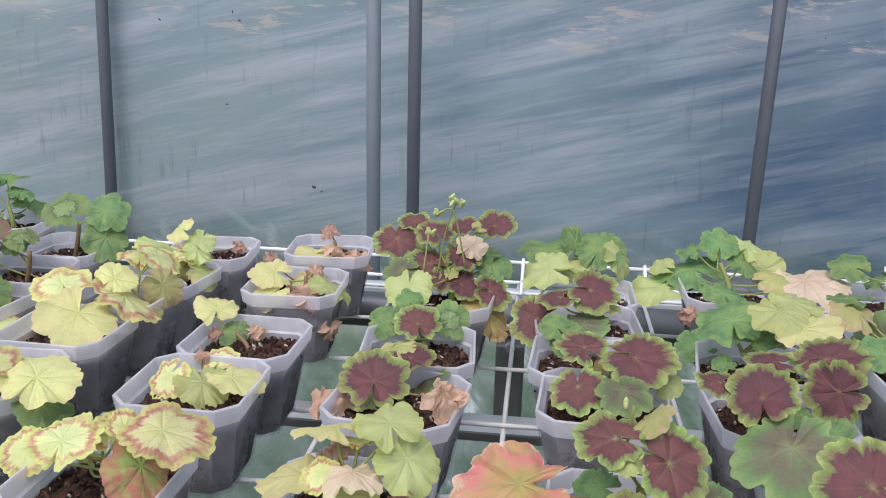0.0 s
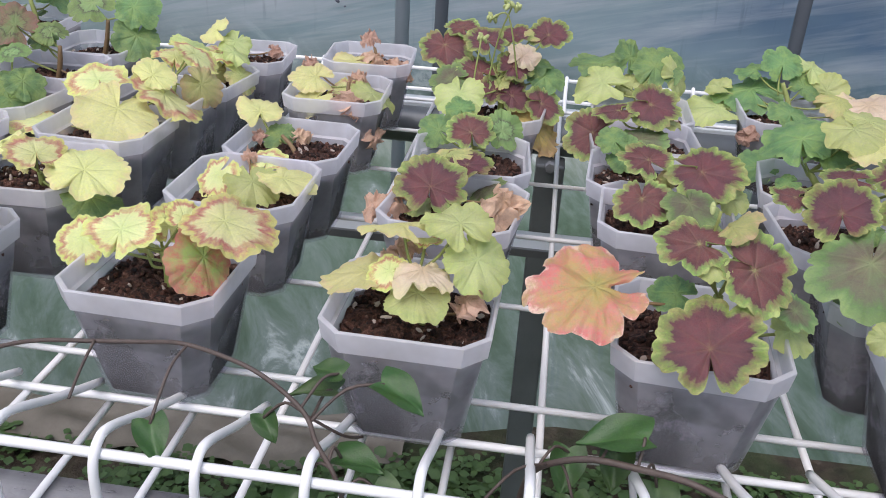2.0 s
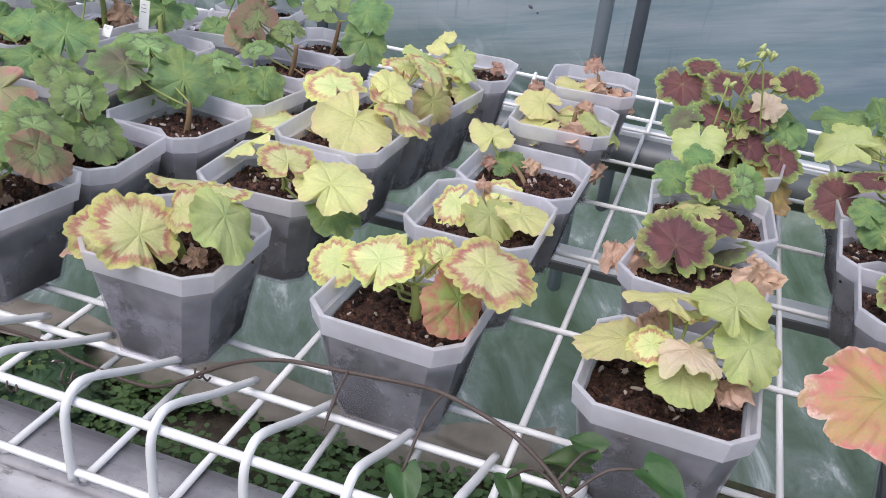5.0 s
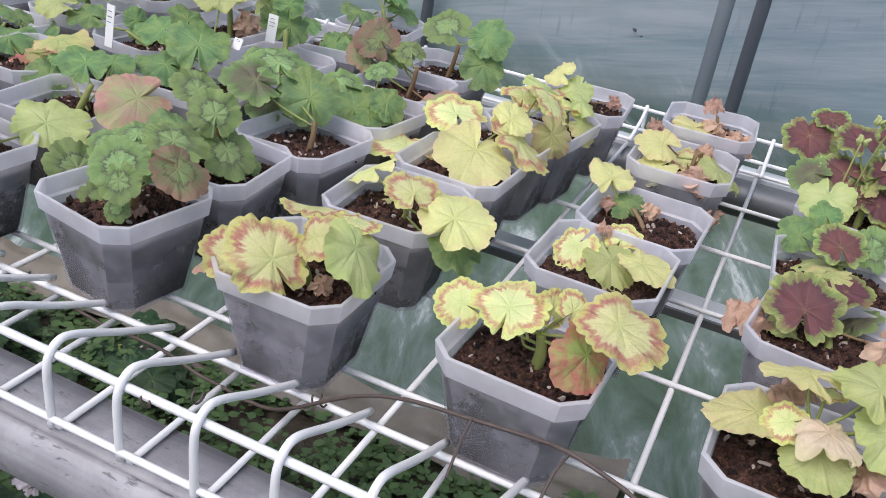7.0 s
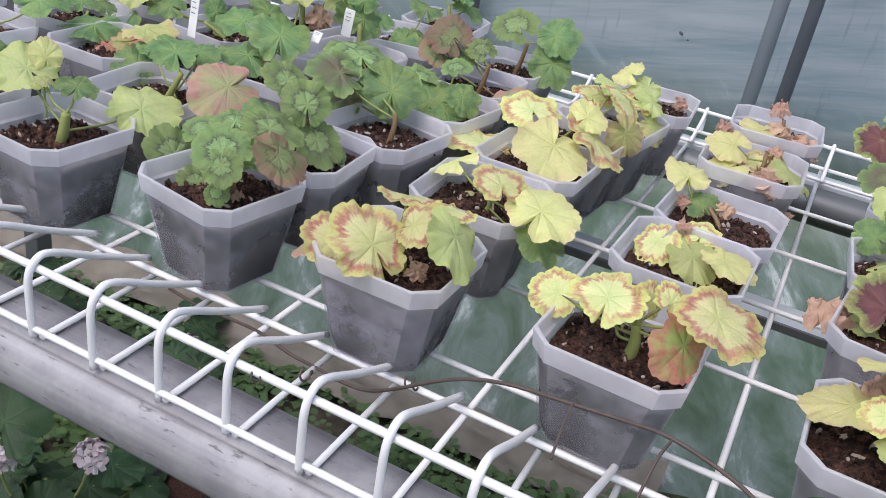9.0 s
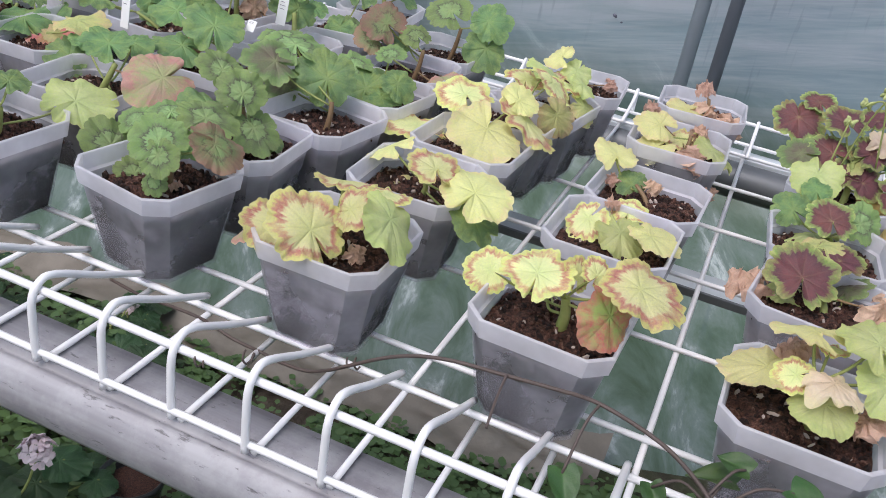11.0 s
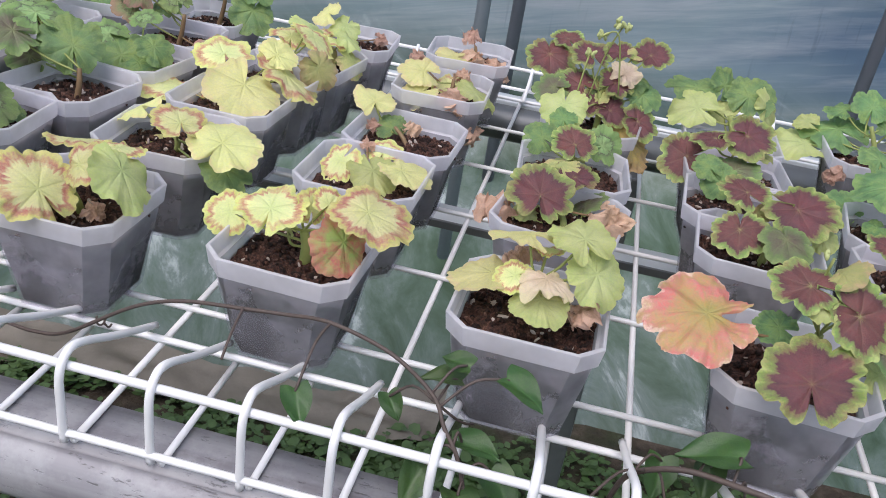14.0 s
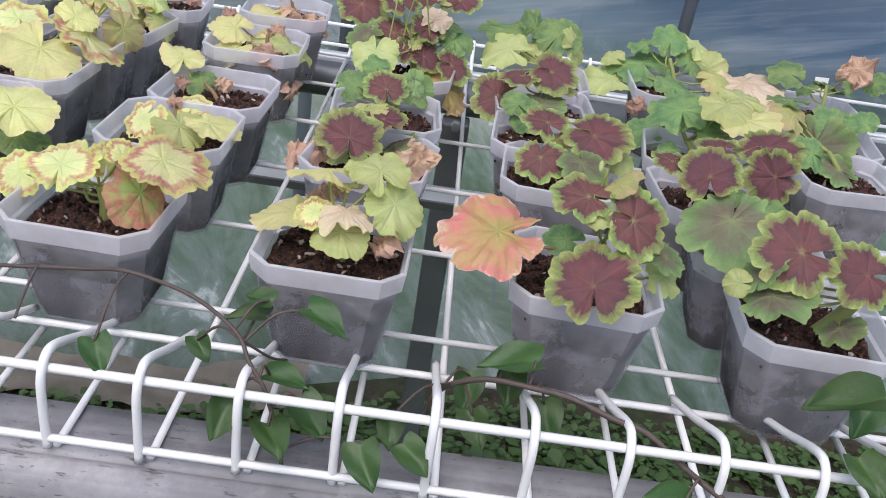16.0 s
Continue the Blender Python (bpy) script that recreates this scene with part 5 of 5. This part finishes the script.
potted("potted_geranium", "light green geranium with bleached leaf at the back", 0.313, 0.870, 0, [
    ("L", -0.066, 0.025, 0.065, 0.0317, -0.05, -0.16, 0.99, 0),
    ("G", -0.034, 0.045, 0.081, 0.0320, -0.23, -0.16, 0.96, 0),
    ("G", -0.028, 0.055, 0.098, 0.0178, -0.34, -0.11, 0.93, 0),
    ("G", -0.005, 0.045, 0.110, 0.0187, -0.02, -0.59, 0.81, 0),
    ("L", 0.027, 0.055, 0.105, 0.0201, 0.19, -0.39, 0.90, 0),
    ("L", 0.042, 0.035, 0.088, 0.0176, -0.27, -0.93, 0.25, 0),
    ("B", 0.076, 0.005, 0.087, 0.0353, -0.19, -0.12, 0.97, 0),
    ("L", -0.061, 0.045, 0.081, 0.0130, -0.19, -0.33, 0.92, 0),
    ("N", 0.051, 0.015, 0.084, 0.0230, 0.05, -0.28, 0.96, 0),
    ("G", 0.018, 0.035, 0.091, 0.0164, 0.13, -0.49, 0.86, 0),
], (-0.010, 0.010, 0.098, 0.0026, STEM_GREEN), 0, 0)
potted("potted_geranium", "small green geranium in a milky pot near the edge", 0.460, 0.867, 0, [
    ("K", 0.035, 0.018, 0.113, 0.0183, -0.35, -0.70, 0.62, -11),
    ("G", -0.035, 0.018, 0.100, 0.0187, -0.18, -0.41, 0.89, -5),
    ("G", 0.060, 0.018, 0.103, 0.0125, -0.43, -0.83, 0.36, 1),
], (0.006, 0.008, 0.096, 0.0022, STEM_GREEN), 3, 4)
potted("potted_geranium", "small green geranium in a milky pot near the edge", 0.441, 0.779, -8, [
    ("G", 0.003, 0.018, 0.082, 0.0177, -0.34, -0.68, 0.65, 7),
    ("G", 0.025, 0.018, 0.082, 0.0120, -0.42, -0.82, 0.40, 13),
    ("G", 0.039, 0.018, 0.089, 0.0120, -0.33, -0.62, 0.71, 19),
    ("E", -0.030, -0.052, 0.073, 0.0338, -0.79, -0.71, 0.46, -16),
], (0.004, 0.000, 0.076, 0.0022, STEM_GREEN), 2, 4)
potted("potted_geranium", "geranium with plum leaves edged bright green in a milky pot", 0.171, 0.759, 4, [
    ("D", 0.005, -0.007, 0.103, 0.0213, -0.10, -0.64, 0.77, -55),
    ("D", -0.046, -0.006, 0.073, 0.0219, -0.12, -0.80, 0.59, 26),
    ("D", -0.028, -0.010, 0.097, 0.0180, -0.05, -0.16, 0.99, 0),
    ("L", 0.014, -0.005, 0.090, 0.0147, -0.03, -0.09, 1.00, 0),
], (-0.006, -0.003, 0.081, 0.0028, STEM_GREEN), 1, 0)


# ---- crowded pots towards the bench's far end ----
def far_potted(x, y, turn, seed, count, tall):
    rnd = random.Random(seed)
    leaves = []
    for k in range(count):
        a, r = rnd.uniform(0, 6.28), rnd.uniform(0.012, 0.042)
        leaves.append((rnd.choice("GGGZL"), r * math.cos(a), r * math.sin(a), tall + rnd.uniform(-0.03, 0.02), rnd.uniform(0.014, 0.024), 0.5 * math.cos(a) + 0.2, 0.5 * math.sin(a) - 0.5, 0.8, rnd.randint(-20, 20)))
    potted("potted_geranium", "green geranium in a milky pot far along the bench", x, y, turn, leaves, (0.0, 0.0, tall - 0.015, 0.003, STEM_GREEN), seed, 2)


far_potted(-0.498, 0.886, 12, 3, 2, 0.085)
far_potted(-0.608, 0.831, -5, 11, 6, 0.125)
far_potted(-0.740, 0.763, 6, 12, 5, 0.115)
far_potted(-0.623, 0.929, 3, 13, 6, 0.120)
far_potted(-0.744, 0.879, -7, 14, 6, 0.120)
far_potted(-0.870, 0.602, 4, 15, 5, 0.110)
far_potted(-0.862, 0.736, -4, 16, 6, 0.115)
far_potted(-0.502, 0.985, 5, 18, 4, 0.105)


# ---- plant tags ----
def plant_tag(x, y, z, w, h, turn, lean, bars):
    """An upright or leaning white tag with lines of writing as bars."""
    ob = tagged(part("plant_tag", box(bmesh.new(), -w / 2, -0.0004, 0, w / 2, 0.0004, h, 0.0002), TAG, None, "", False), "white plastic plant tag with faint grey writing", "plant tag", "plant tags in the pots")
    ob.matrix_world = pose(x, y, z, lean, 0, turn)
    for k in range(bars):
        line = part("writing", box(bmesh.new(), -w * 0.28, -0.0009, 0, w * (0.16 + 0.10 * (k % 2)), -0.0005, h * 0.016), INK, ob, "", False)
        line.location.z = h * (0.84 - 0.13 * k)


plant_tag(-0.607, 0.655, 0.836, 0.0103, 0.0381, -8, -8, 3)
plant_tag(-0.505, 0.760, 0.845, 0.0120, 0.0264, -8, -10, 3)
plant_tag(-0.501, 0.700, 0.851, 0.0103, 0.0106, -8, -30, 2)
plant_tag(0.487, 0.930, 0.803, 0.0163, 0.0374, 10, -12, 3)
plant_tag(-0.619, 0.440, 0.794, 0.0142, 0.0192, -8, -40, 3)
plant_tag(-0.727, 0.800, 0.828, 0.0187, 0.0186, -8, -5, 2)


# ---- buds ----
BUD_GREEN = stem_material("bud_green", (0.40, 0.46, 0.18), (0.52, 0.55, 0.25))

def bud_stalk(name, label, pts, r, buds):
    thing = tagged(new(name), label, "flower bud")
    thing.location = pts[0]
    o = Vector(pts[0])
    part("stalk", tube(bmesh.new(), bent([Vector(p) - o for p in pts], 5), 0.0008, 6), STEM_GREEN, thing)
    rnd = random.Random(len(name) + buds)
    for k in range(buds):
        a = rnd.uniform(0, 6.28)
        bm = bmesh.new()
        bmesh.ops.create_uvsphere(bm, u_segments=8, v_segments=6, radius=1, matrix=Matrix.Translation(Vector(pts[-1]) - o + Vector((r * math.cos(a), r * math.sin(a), rnd.uniform(-0.4, 0.8) * r))) @ pose(0, 0, 0, rnd.uniform(-50, 50), rnd.uniform(-50, 50), 0) @ Matrix.Diagonal((r * 0.36, r * 0.36, r * 0.8, 1)))
        part("bud", bm, BUD_GREEN, thing)


bud_stalk("bud_stalk", "slender stalk with a knot of green buds", [(0.034, 0.810, 0.845), (0.040, 0.810, 0.884), (0.050, 0.810, 0.914)], 0.0055, 8)
bud_stalk("bud_stalk", "slender bent stalk with small green buds", [(0.060, 0.805, 0.853), (0.048, 0.802, 0.907), (0.033, 0.800, 0.903)], 0.005, 5)
bud_stalk("bud_stalk", "yellowish stalk with a drooping knot of buds", [(0.023, 0.790, 0.852), (0.026, 0.800, 0.885)], 0.005, 5)
bud_stalk("bud_stalk", "pale green young shoot with two lobes", [(0.176, 0.455, 0.862), (0.178, 0.450, 0.896)], 0.0042, 2)


# ---- vine ----
def heart_mesh(seed, material):
    """A pointed heart-shaped blade, 1 long from stalk to tip along +y."""
    rnd = random.Random(seed)
    bm = bmesh.new()
    lay = bm.loops.layers.float_color.new("blade")
    data, rows = {}, []
    n, h = 14, 5
    sway = rnd.uniform(-0.12, 0.12)
    for i in range(n + 1):
        t = i / n
        w = 0.42 * (math.sin(math.pi * min(1.0, t * 0.72 + 0.28)) ** 0.85) * (1.0 - 0.15 * t) if t < 1 else 0.0
        row = []
        for k in range(-h, h + 1):
            s = k / h
            back = -0.16 * (1 - t) ** 3 * abs(s) * (1.6 - abs(s))
            x, y = s * w + sway * t * t, t + back
            z = 0.16 * abs(s) * w / 0.42 - 0.16 * t * t + 0.03 * math.sin(7 * t + 4 * s + seed)
            v = bm.verts.new((x, y, z))
            data[v] = (max(abs(s), t * 0.7), math.exp(-(s * w / 0.02) ** 2))
            row.append(v)
        rows.append(row)
    for a, b in zip(rows, rows[1:]):
        for k in range(2 * h):
            bm.faces.new((a[k], a[k + 1], b[k + 1], b[k]))
    for f in bm.faces:
        for l in f.loops:
            l[lay] = (*data[l.vert], 0, 1)
    return mesh_of(bm, "leaf", material)


HEARTS = [heart_mesh(k, LEAVES["V"]) for k in range(4)]
vine = tagged(new("climbing_vine"), "thin brown vine with green heart leaves along the front lip", "vine")


STEM_POINTS = []


def vine_stem(points, r):
    STEM_POINTS.extend(bent(points, 6))
    part("stem", tube(bmesh.new(), bent(points, 6), r, 7), VINE_BARK, vine)


def vine_leaf(x, y, z, size, tx, ty, tz, nx, ny, nz, k):
    """A heart leaf centred at (x, y, z), its tip towards t, facing n."""
    n = Vector((nx, ny, nz)).normalized()
    yax = Vector((tx, ty, tz))
    yax = (yax - n * yax.dot(n)).normalized()
    xax = yax.cross(n)
    m = Matrix((xax, yax, n)).transposed().to_4x4()
    ob = part("leaf", HEARTS[k % 4], None, vine)
    ob.matrix_world = Matrix.Translation(Vector((x, y, z)) - yax * size * 0.5) @ m @ Matrix.Scale(size, 4)
    root = Vector((x, y, z)) - yax * size * 0.5
    near = min(STEM_POINTS, key=lambda p: (p - root).length)
    if (near - root).length < 0.055:
        part("petiole", tube(bmesh.new(), bent([root + yax * 0.002, root.lerp(near, 0.5) + Vector((0, 0.002, 0.006)), near], 4), 0.0008, 6), VINE_BARK, vine)


vine_stem([(-0.429, 0.430, 0.741), (-0.398, 0.426, 0.741), (-0.369, 0.423, 0.745), (-0.341, 0.419, 0.748), (-0.316, 0.416, 0.745), (-0.292, 0.412, 0.747), (-0.270, 0.409, 0.748), (-0.244, 0.405, 0.757), (-0.198, 0.402, 0.790), (-0.165, 0.399, 0.805), (-0.126, 0.395, 0.813), (-0.101, 0.395, 0.816), (-0.077, 0.388, 0.823), (-0.054, 0.382, 0.823), (-0.034, 0.375, 0.821), (-0.016, 0.368, 0.814), (-0.006, 0.362, 0.808), (0.000, 0.355, 0.800), (0.010, 0.348, 0.789), (0.018, 0.342, 0.769), (0.024, 0.335, 0.749)], 0.0012)
vine_stem([(0.096, 0.400, 0.742), (0.100, 0.393, 0.766), (0.110, 0.385, 0.782), (0.128, 0.378, 0.793), (0.152, 0.370, 0.797), (0.171, 0.363, 0.799), (0.192, 0.355, 0.796), (0.210, 0.348, 0.795), (0.228, 0.340, 0.785), (0.246, 0.333, 0.776), (0.263, 0.325, 0.770)], 0.0017)
vine_stem([(-0.126, 0.394, 0.814), (-0.125, 0.377, 0.809), (-0.123, 0.360, 0.803)], 0.0008)
vine_stem([(-0.010, 0.375, 0.799), (0.005, 0.387, 0.780), (0.012, 0.400, 0.770)], 0.0008)
vine_leaf(-0.003, 0.385, 0.820, 0.0175, -0.96, 0.18, 0.21, -0.09, -0.31, 0.92, 0)
vine_leaf(-0.010, 0.385, 0.808, 0.0243, -0.99, -0.03, -0.17, -0.01, 0.07, 1.00, 1)
vine_leaf(0.037, 0.375, 0.819, 0.0255, 0.90, -0.26, -0.35, 0.16, -0.17, 1.01, 2)
vine_leaf(-0.032, 0.380, 0.784, 0.0162, 0.49, -0.45, -0.75, 0.01, -0.63, 0.74, 3)
vine_leaf(-0.074, 0.345, 0.798, 0.0207, 0.41, -0.47, -0.78, 0.17, -0.41, 0.90, 4)
vine_leaf(-0.009, 0.335, 0.778, 0.0247, -0.44, -0.42, -0.80, 0.28, -0.57, 0.83, 5)
vine_leaf(0.020, 0.360, 0.789, 0.0245, 0.96, -0.18, -0.21, -0.15, 0.02, 0.97, 6)
vine_leaf(0.019, 0.330, 0.772, 0.0246, 0.24, -0.49, -0.84, 0.01, -0.04, 1.00, 7)
vine_leaf(0.037, 0.345, 0.777, 0.0247, 0.63, -0.41, -0.66, 0.18, -0.40, 0.94, 8)
vine_leaf(0.067, 0.325, 0.766, 0.0247, 0.33, -0.48, -0.81, -0.15, -0.56, 0.81, 9)
vine_leaf(0.093, 0.330, 0.773, 0.0210, 0.76, -0.36, -0.55, -0.05, -0.57, 0.82, 10)
vine_leaf(0.077, 0.340, 0.779, 0.0190, -0.01, -0.49, -0.87, 0.13, -0.59, 0.83, 11)
vine_leaf(0.136, 0.385, 0.801, 0.0342, -1.00, 0.01, -0.09, -0.16, -0.04, 0.97, 12)
vine_leaf(0.140, 0.390, 0.779, 0.0216, -0.19, -0.47, -0.86, -0.13, -0.64, 0.75, 13)
vine_leaf(0.119, 0.400, 0.765, 0.0241, -0.01, -0.49, -0.87, 0.06, -0.63, 0.79, 14)
vine_leaf(0.124, 0.370, 0.762, 0.0224, 0.33, -0.48, -0.81, -0.25, -0.61, 0.77, 15)
vine_leaf(0.164, 0.375, 0.771, 0.0254, 0.33, -0.48, -0.81, -0.16, -0.62, 0.77, 16)
vine_leaf(0.221, 0.325, 0.776, 0.0247, -0.99, -0.03, -0.17, 0.19, 0.08, 1.02, 17)
vine_leaf(0.303, 0.350, 0.831, 0.0400, -0.94, -0.11, -0.31, -0.13, 0.02, 0.97, 18)
vine_leaf(0.316, 0.325, 0.805, 0.0241, 0.33, -0.48, -0.81, -0.23, -0.29, 0.93, 19)
vine_leaf(0.330, 0.370, 0.807, 0.0256, -0.36, -0.44, -0.82, -0.19, -0.47, 0.84, 20)


# tendrils round the wires
for k, (x, y, z) in enumerate(((-0.285, 0.338, 0.789), (-0.262, 0.352, 0.792), (-0.231, 0.425, 0.757), (0.018, 0.430, 0.754))):
    pts = [(x + 0.0007 * j - 0.004, y + (0.0031 + 0.0005 * math.sin(j)) * math.cos(j * 0.8 + k), z + (0.0031 + 0.0007 * math.sin(1.7 * j + k)) * math.sin(j * 0.8 + k)) for j in range(13 - 2 * (k % 2))]
    part("tendril", tube(bmesh.new(), bent(pts, 3), 0.0007, 5), VINE_BARK, vine)


# ---- flowering plants under the bench ----
def flower_mesh(seed, material):
    rnd = random.Random(seed)
    bm = bmesh.new()
    for _ in range(22):
        d = Vector((rnd.gauss(0, 1), rnd.gauss(0, 1), abs(rnd.gauss(0, 1)) * 0.9 + 0.1)).normalized()
        m = Matrix.Translation(d * 0.017 * rnd.uniform(0.6, 1.2)) @ d.to_track_quat("Z", "Y").to_matrix().to_4x4()
        for p in range(5):
            a = p * 1.257 + rnd.uniform(-0.2, 0.2)
            q = [m @ Vector((r * math.cos(a + s), r * math.sin(a + s), z)) for r, s, z in ((0.001, 0, 0), (0.008, -0.55, 0.003), (0.013, -0.25, 0.001), (0.013, 0.2, 0.003), (0.008, 0.55, 0.001))]
            bm.faces.new([bm.verts.new(v) for v in q])
    return mesh_of(bm, "flower_head", material, False)


FLOWERS = [flower_mesh(k, PETAL) for k in range(3)]


def flowering(x, y, label, heads, leaves, seed, top=0.24):
    rnd = random.Random(seed)
    thing = tagged(new("flowering_geranium"), label, "flowering plant", "flowering geraniums on the ground")
    thing.location = (x, y, 0.0)
    part("stem", tube(bmesh.new(), [(0, 0, -0.02), (0.01, 0, top * 0.5), (0, 0.01, top * 0.85)], [0.006, 0.005, 0.003], 8), STEM_GREEN, thing)
    for k in range(leaves):
        a, r = rnd.uniform(0, 6.28), rnd.uniform(0.02, 0.16)
        c = (r * math.cos(a), r * math.sin(a), top * rnd.uniform(0.45, 0.95) * (1 - r * 1.8) + 0.02)
        add_leaf(thing, Vector((0, 0, top * 0.5)), "F", *c, rnd.uniform(0.024, 0.042), 0.4 * math.cos(a), 0.4 * math.sin(a) - 0.2, 1.0, rnd.randint(-25, 25))
        part("petiole", tube(bmesh.new(), bent([(0, 0, top * 0.4), (c[0] * 0.6, c[1] * 0.6, c[2] * 0.9), c], 3), 0.0016, 5), STEM_GREEN, thing)
    for k, (fx, fy, fz) in enumerate(heads):
        h = part("flower_head", FLOWERS[(k + seed) % 3], PETAL, thing, "pale pink flower head")
        h.location = (fx - x, fy - y, fz)
        part("flower_stalk", tube(bmesh.new(), bent([(0, 0, top * 0.5), ((fx - x) * 0.7, (fy - y) * 0.7, fz * 0.75), (fx - x, fy - y, fz)], 4), 0.0018, 6), STEM_GREEN, thing)


flowering(-0.800, 0.600, "leafy green geranium with pale pink flower heads on the ground", [(-0.805, 0.549, 0.272), (-0.726, 0.621, 0.274)], 30, 1)
flowering(-1.034, 0.620, "leafy green geranium under the bench", [], 24, 2, 0.26)
flowering(-0.506, 0.600, "leafy green geranium under the bench", [], 20, 3, 0.20)
flowering(-1.021, 1.070, "low geranium with pale pink flowers by the film", [(-1.059, 1.006, 0.052), (-0.985, 1.105, 0.053), (-1.062, 1.185, 0.052)], 16, 4, 0.10)
flowering(-1.264, 0.950, "leafy green geranium under the bench", [], 20, 5, 0.18)


def nursery_pot(x, y):
    thing = tagged(new("nursery_pot"), "small black plastic pot of dark soil on the ground", "pot")
    thing.location = (x, y, 0)
    bm = bmesh.new()
    ring = lambda r, z: [(r * math.cos(a), r * math.sin(a), z) for a in [2 * math.pi * k / 28 for k in range(28)]]
    loft(bm, [ring(0.030, 0.0), ring(0.043, 0.138), ring(0.047, 0.139), ring(0.047, 0.150), ring(0.044, 0.150), ring(0.042, 0.13)])
    part("pot", bm, BLACK_POT, thing)
    bm = bmesh.new()
    loft(bm, [ring(0.0425, 0.128), ring(0.02, 0.133), ring(0.004, 0.135)], True)
    part("soil", bm, SOIL, thing)


nursery_pot(-0.692, 0.749)

red = tagged(new("red_flower"), "red bloom beside a broad shade-darkened green leaf under the bench", "flower")
red.location = (-0.714, 0.46, 0.017)
part("stalk", tube(bmesh.new(), bent([(0, 0.05, -0.02), (0.0, 0.02, 0.25), (0.0, 0.0, 0.44)], 5), 0.003, 7), STEM_GREEN, red)
for k in range(5):
    a = k * 1.257
    ob = part("petal", HEARTS[k % 4].copy(), None, red, "red petal")
    ob.data.materials[0] = RED_PETAL
    ob.matrix_local = Matrix.Translation((0, 0, 0.45)) @ pose(0, 0, 0, 0, 0, math.degrees(a)) @ pose(0, 0, 0, -62, 0, 0) @ Matrix.Scale(0.036, 4)
add_leaf(red, Vector((0, 0, 0.3)), "F", -0.059, 0.085, 0.355, 0.05, 0.1, -0.4, 0.8, 0)


# ---- clear sheet lying at the film's foot ----
def ground_sheet():
    bm = bmesh.new()
    nx, ny = 90, 14
    g = {}
    for i in range(nx + 1):
        for j in range(ny + 1):
            x = -2.2 + 2.1 * i / nx
            foot = 1.265 + 0.15 * min(1.0, max(0.0, (x + 0.35) / 0.5))
            front = foot - 0.085 + 0.03 * noise.noise((x * 3.0, 0.2, 0))
            y = front + (foot + 0.015 - front) * j / ny
            z = 0.012 + 0.03 * (j / ny) ** 2 + 0.030 * abs(noise.noise((x * 5, y * 14, 0.7))) + 0.014 * noise.noise((x * 14, y * 30, 0.1))
            g[i, j] = bm.verts.new((x, y, z))
    for i in range(nx):
        for j in range(ny):
            bm.faces.new((g[i, j], g[i + 1, j], g[i + 1, j + 1], g[i, j + 1]))
    tagged(part("plastic_sheet", bm, SHEET), "crumpled dusty plastic sheet lying on the soil", "plastic sheet")


ground_sheet()


# ---- specks on the film ----
def film_specks():
    rnd = random.Random(9)
    bm = bmesh.new()
    for x, z, s in ((-0.412, 0.647, 0.007), (-0.394, 0.636, 0.004), (-0.618, 0.836, 0.004), (-0.907, 0.770, 0.0045), (-0.771, 1.025, 0.0045), (-0.580, 1.028, 0.0045), (-0.596, 1.047, 0.004), (0.714, 1.025, 0.003), (0.393, 1.017, 0.003), (-0.412, 0.501, 0.004)):
        m = Matrix.Translation((x, FILM_Y - 0.012, z)) @ pose(0, 0, 0, rnd.uniform(0, 90), rnd.uniform(0, 90), rnd.uniform(0, 90)) @ Matrix.Diagonal((s, s * 0.6, s * 0.5, 1))
        bmesh.ops.create_icosphere(bm, subdivisions=1, radius=1, matrix=m)
    tagged(part("film_specks", bm, INK), "dark specks of dirt stuck to the film", "dirt specks", kind="stuff")


film_specks()


# ---- weeds under the bench ----
def weeds():
    rnd = random.Random(5)
    verts, faces = [], []
    for _ in range(19000):
        x, y = rnd.uniform(-2.0, 1.6), rnd.uniform(0.2, 1.45)
        if noise.noise((x * 3.1, y * 3.1, 4.0)) < -0.42 or (y > 1.19 + 0.15 * min(1.0, max(0.0, (x + 0.35) / 0.5))):
            continue
        h = rnd.uniform(0.01, 0.10 if y < 1.08 else 0.03)
        a0 = rnd.uniform(0, 6.28)
        big = 1.0 + 0.9 * max(0.0, noise.noise((x * 4, y * 4, 9.0)))
        for k in range(3):
            a = a0 + k * 2.1 + rnd.uniform(-0.4, 0.4)
            s = rnd.choice((0.007, 0.010, 0.013, 0.019)) * rnd.uniform(0.85, 1.25) * big
            c = Vector((x, y, h + rnd.uniform(-0.01, 0.01)))
            d = Vector((math.cos(a), math.sin(a), rnd.uniform(-0.3, 0.35)))
            w = Vector((-math.sin(a), math.cos(a), rnd.uniform(-0.3, 0.3))) * 0.42
            i = len(verts)
            verts += [c, c + s * (0.5 * d + w), c + s * d * 0.85 + s * w * 0.7, c + s * d * 1.05, c + s * d * 0.85 - s * w * 0.7, c + s * (0.5 * d - w)]
            faces.append((i, i + 1, i + 2, i + 3, i + 4, i + 5))
    me = bpy.data.meshes.new("weeds")
    me.from_pydata(verts, [], faces)
    me.materials.append(WEED)
    tagged(new("weeds", me), "low green weeds on the soil below", "weeds", kind="stuff")


weeds()
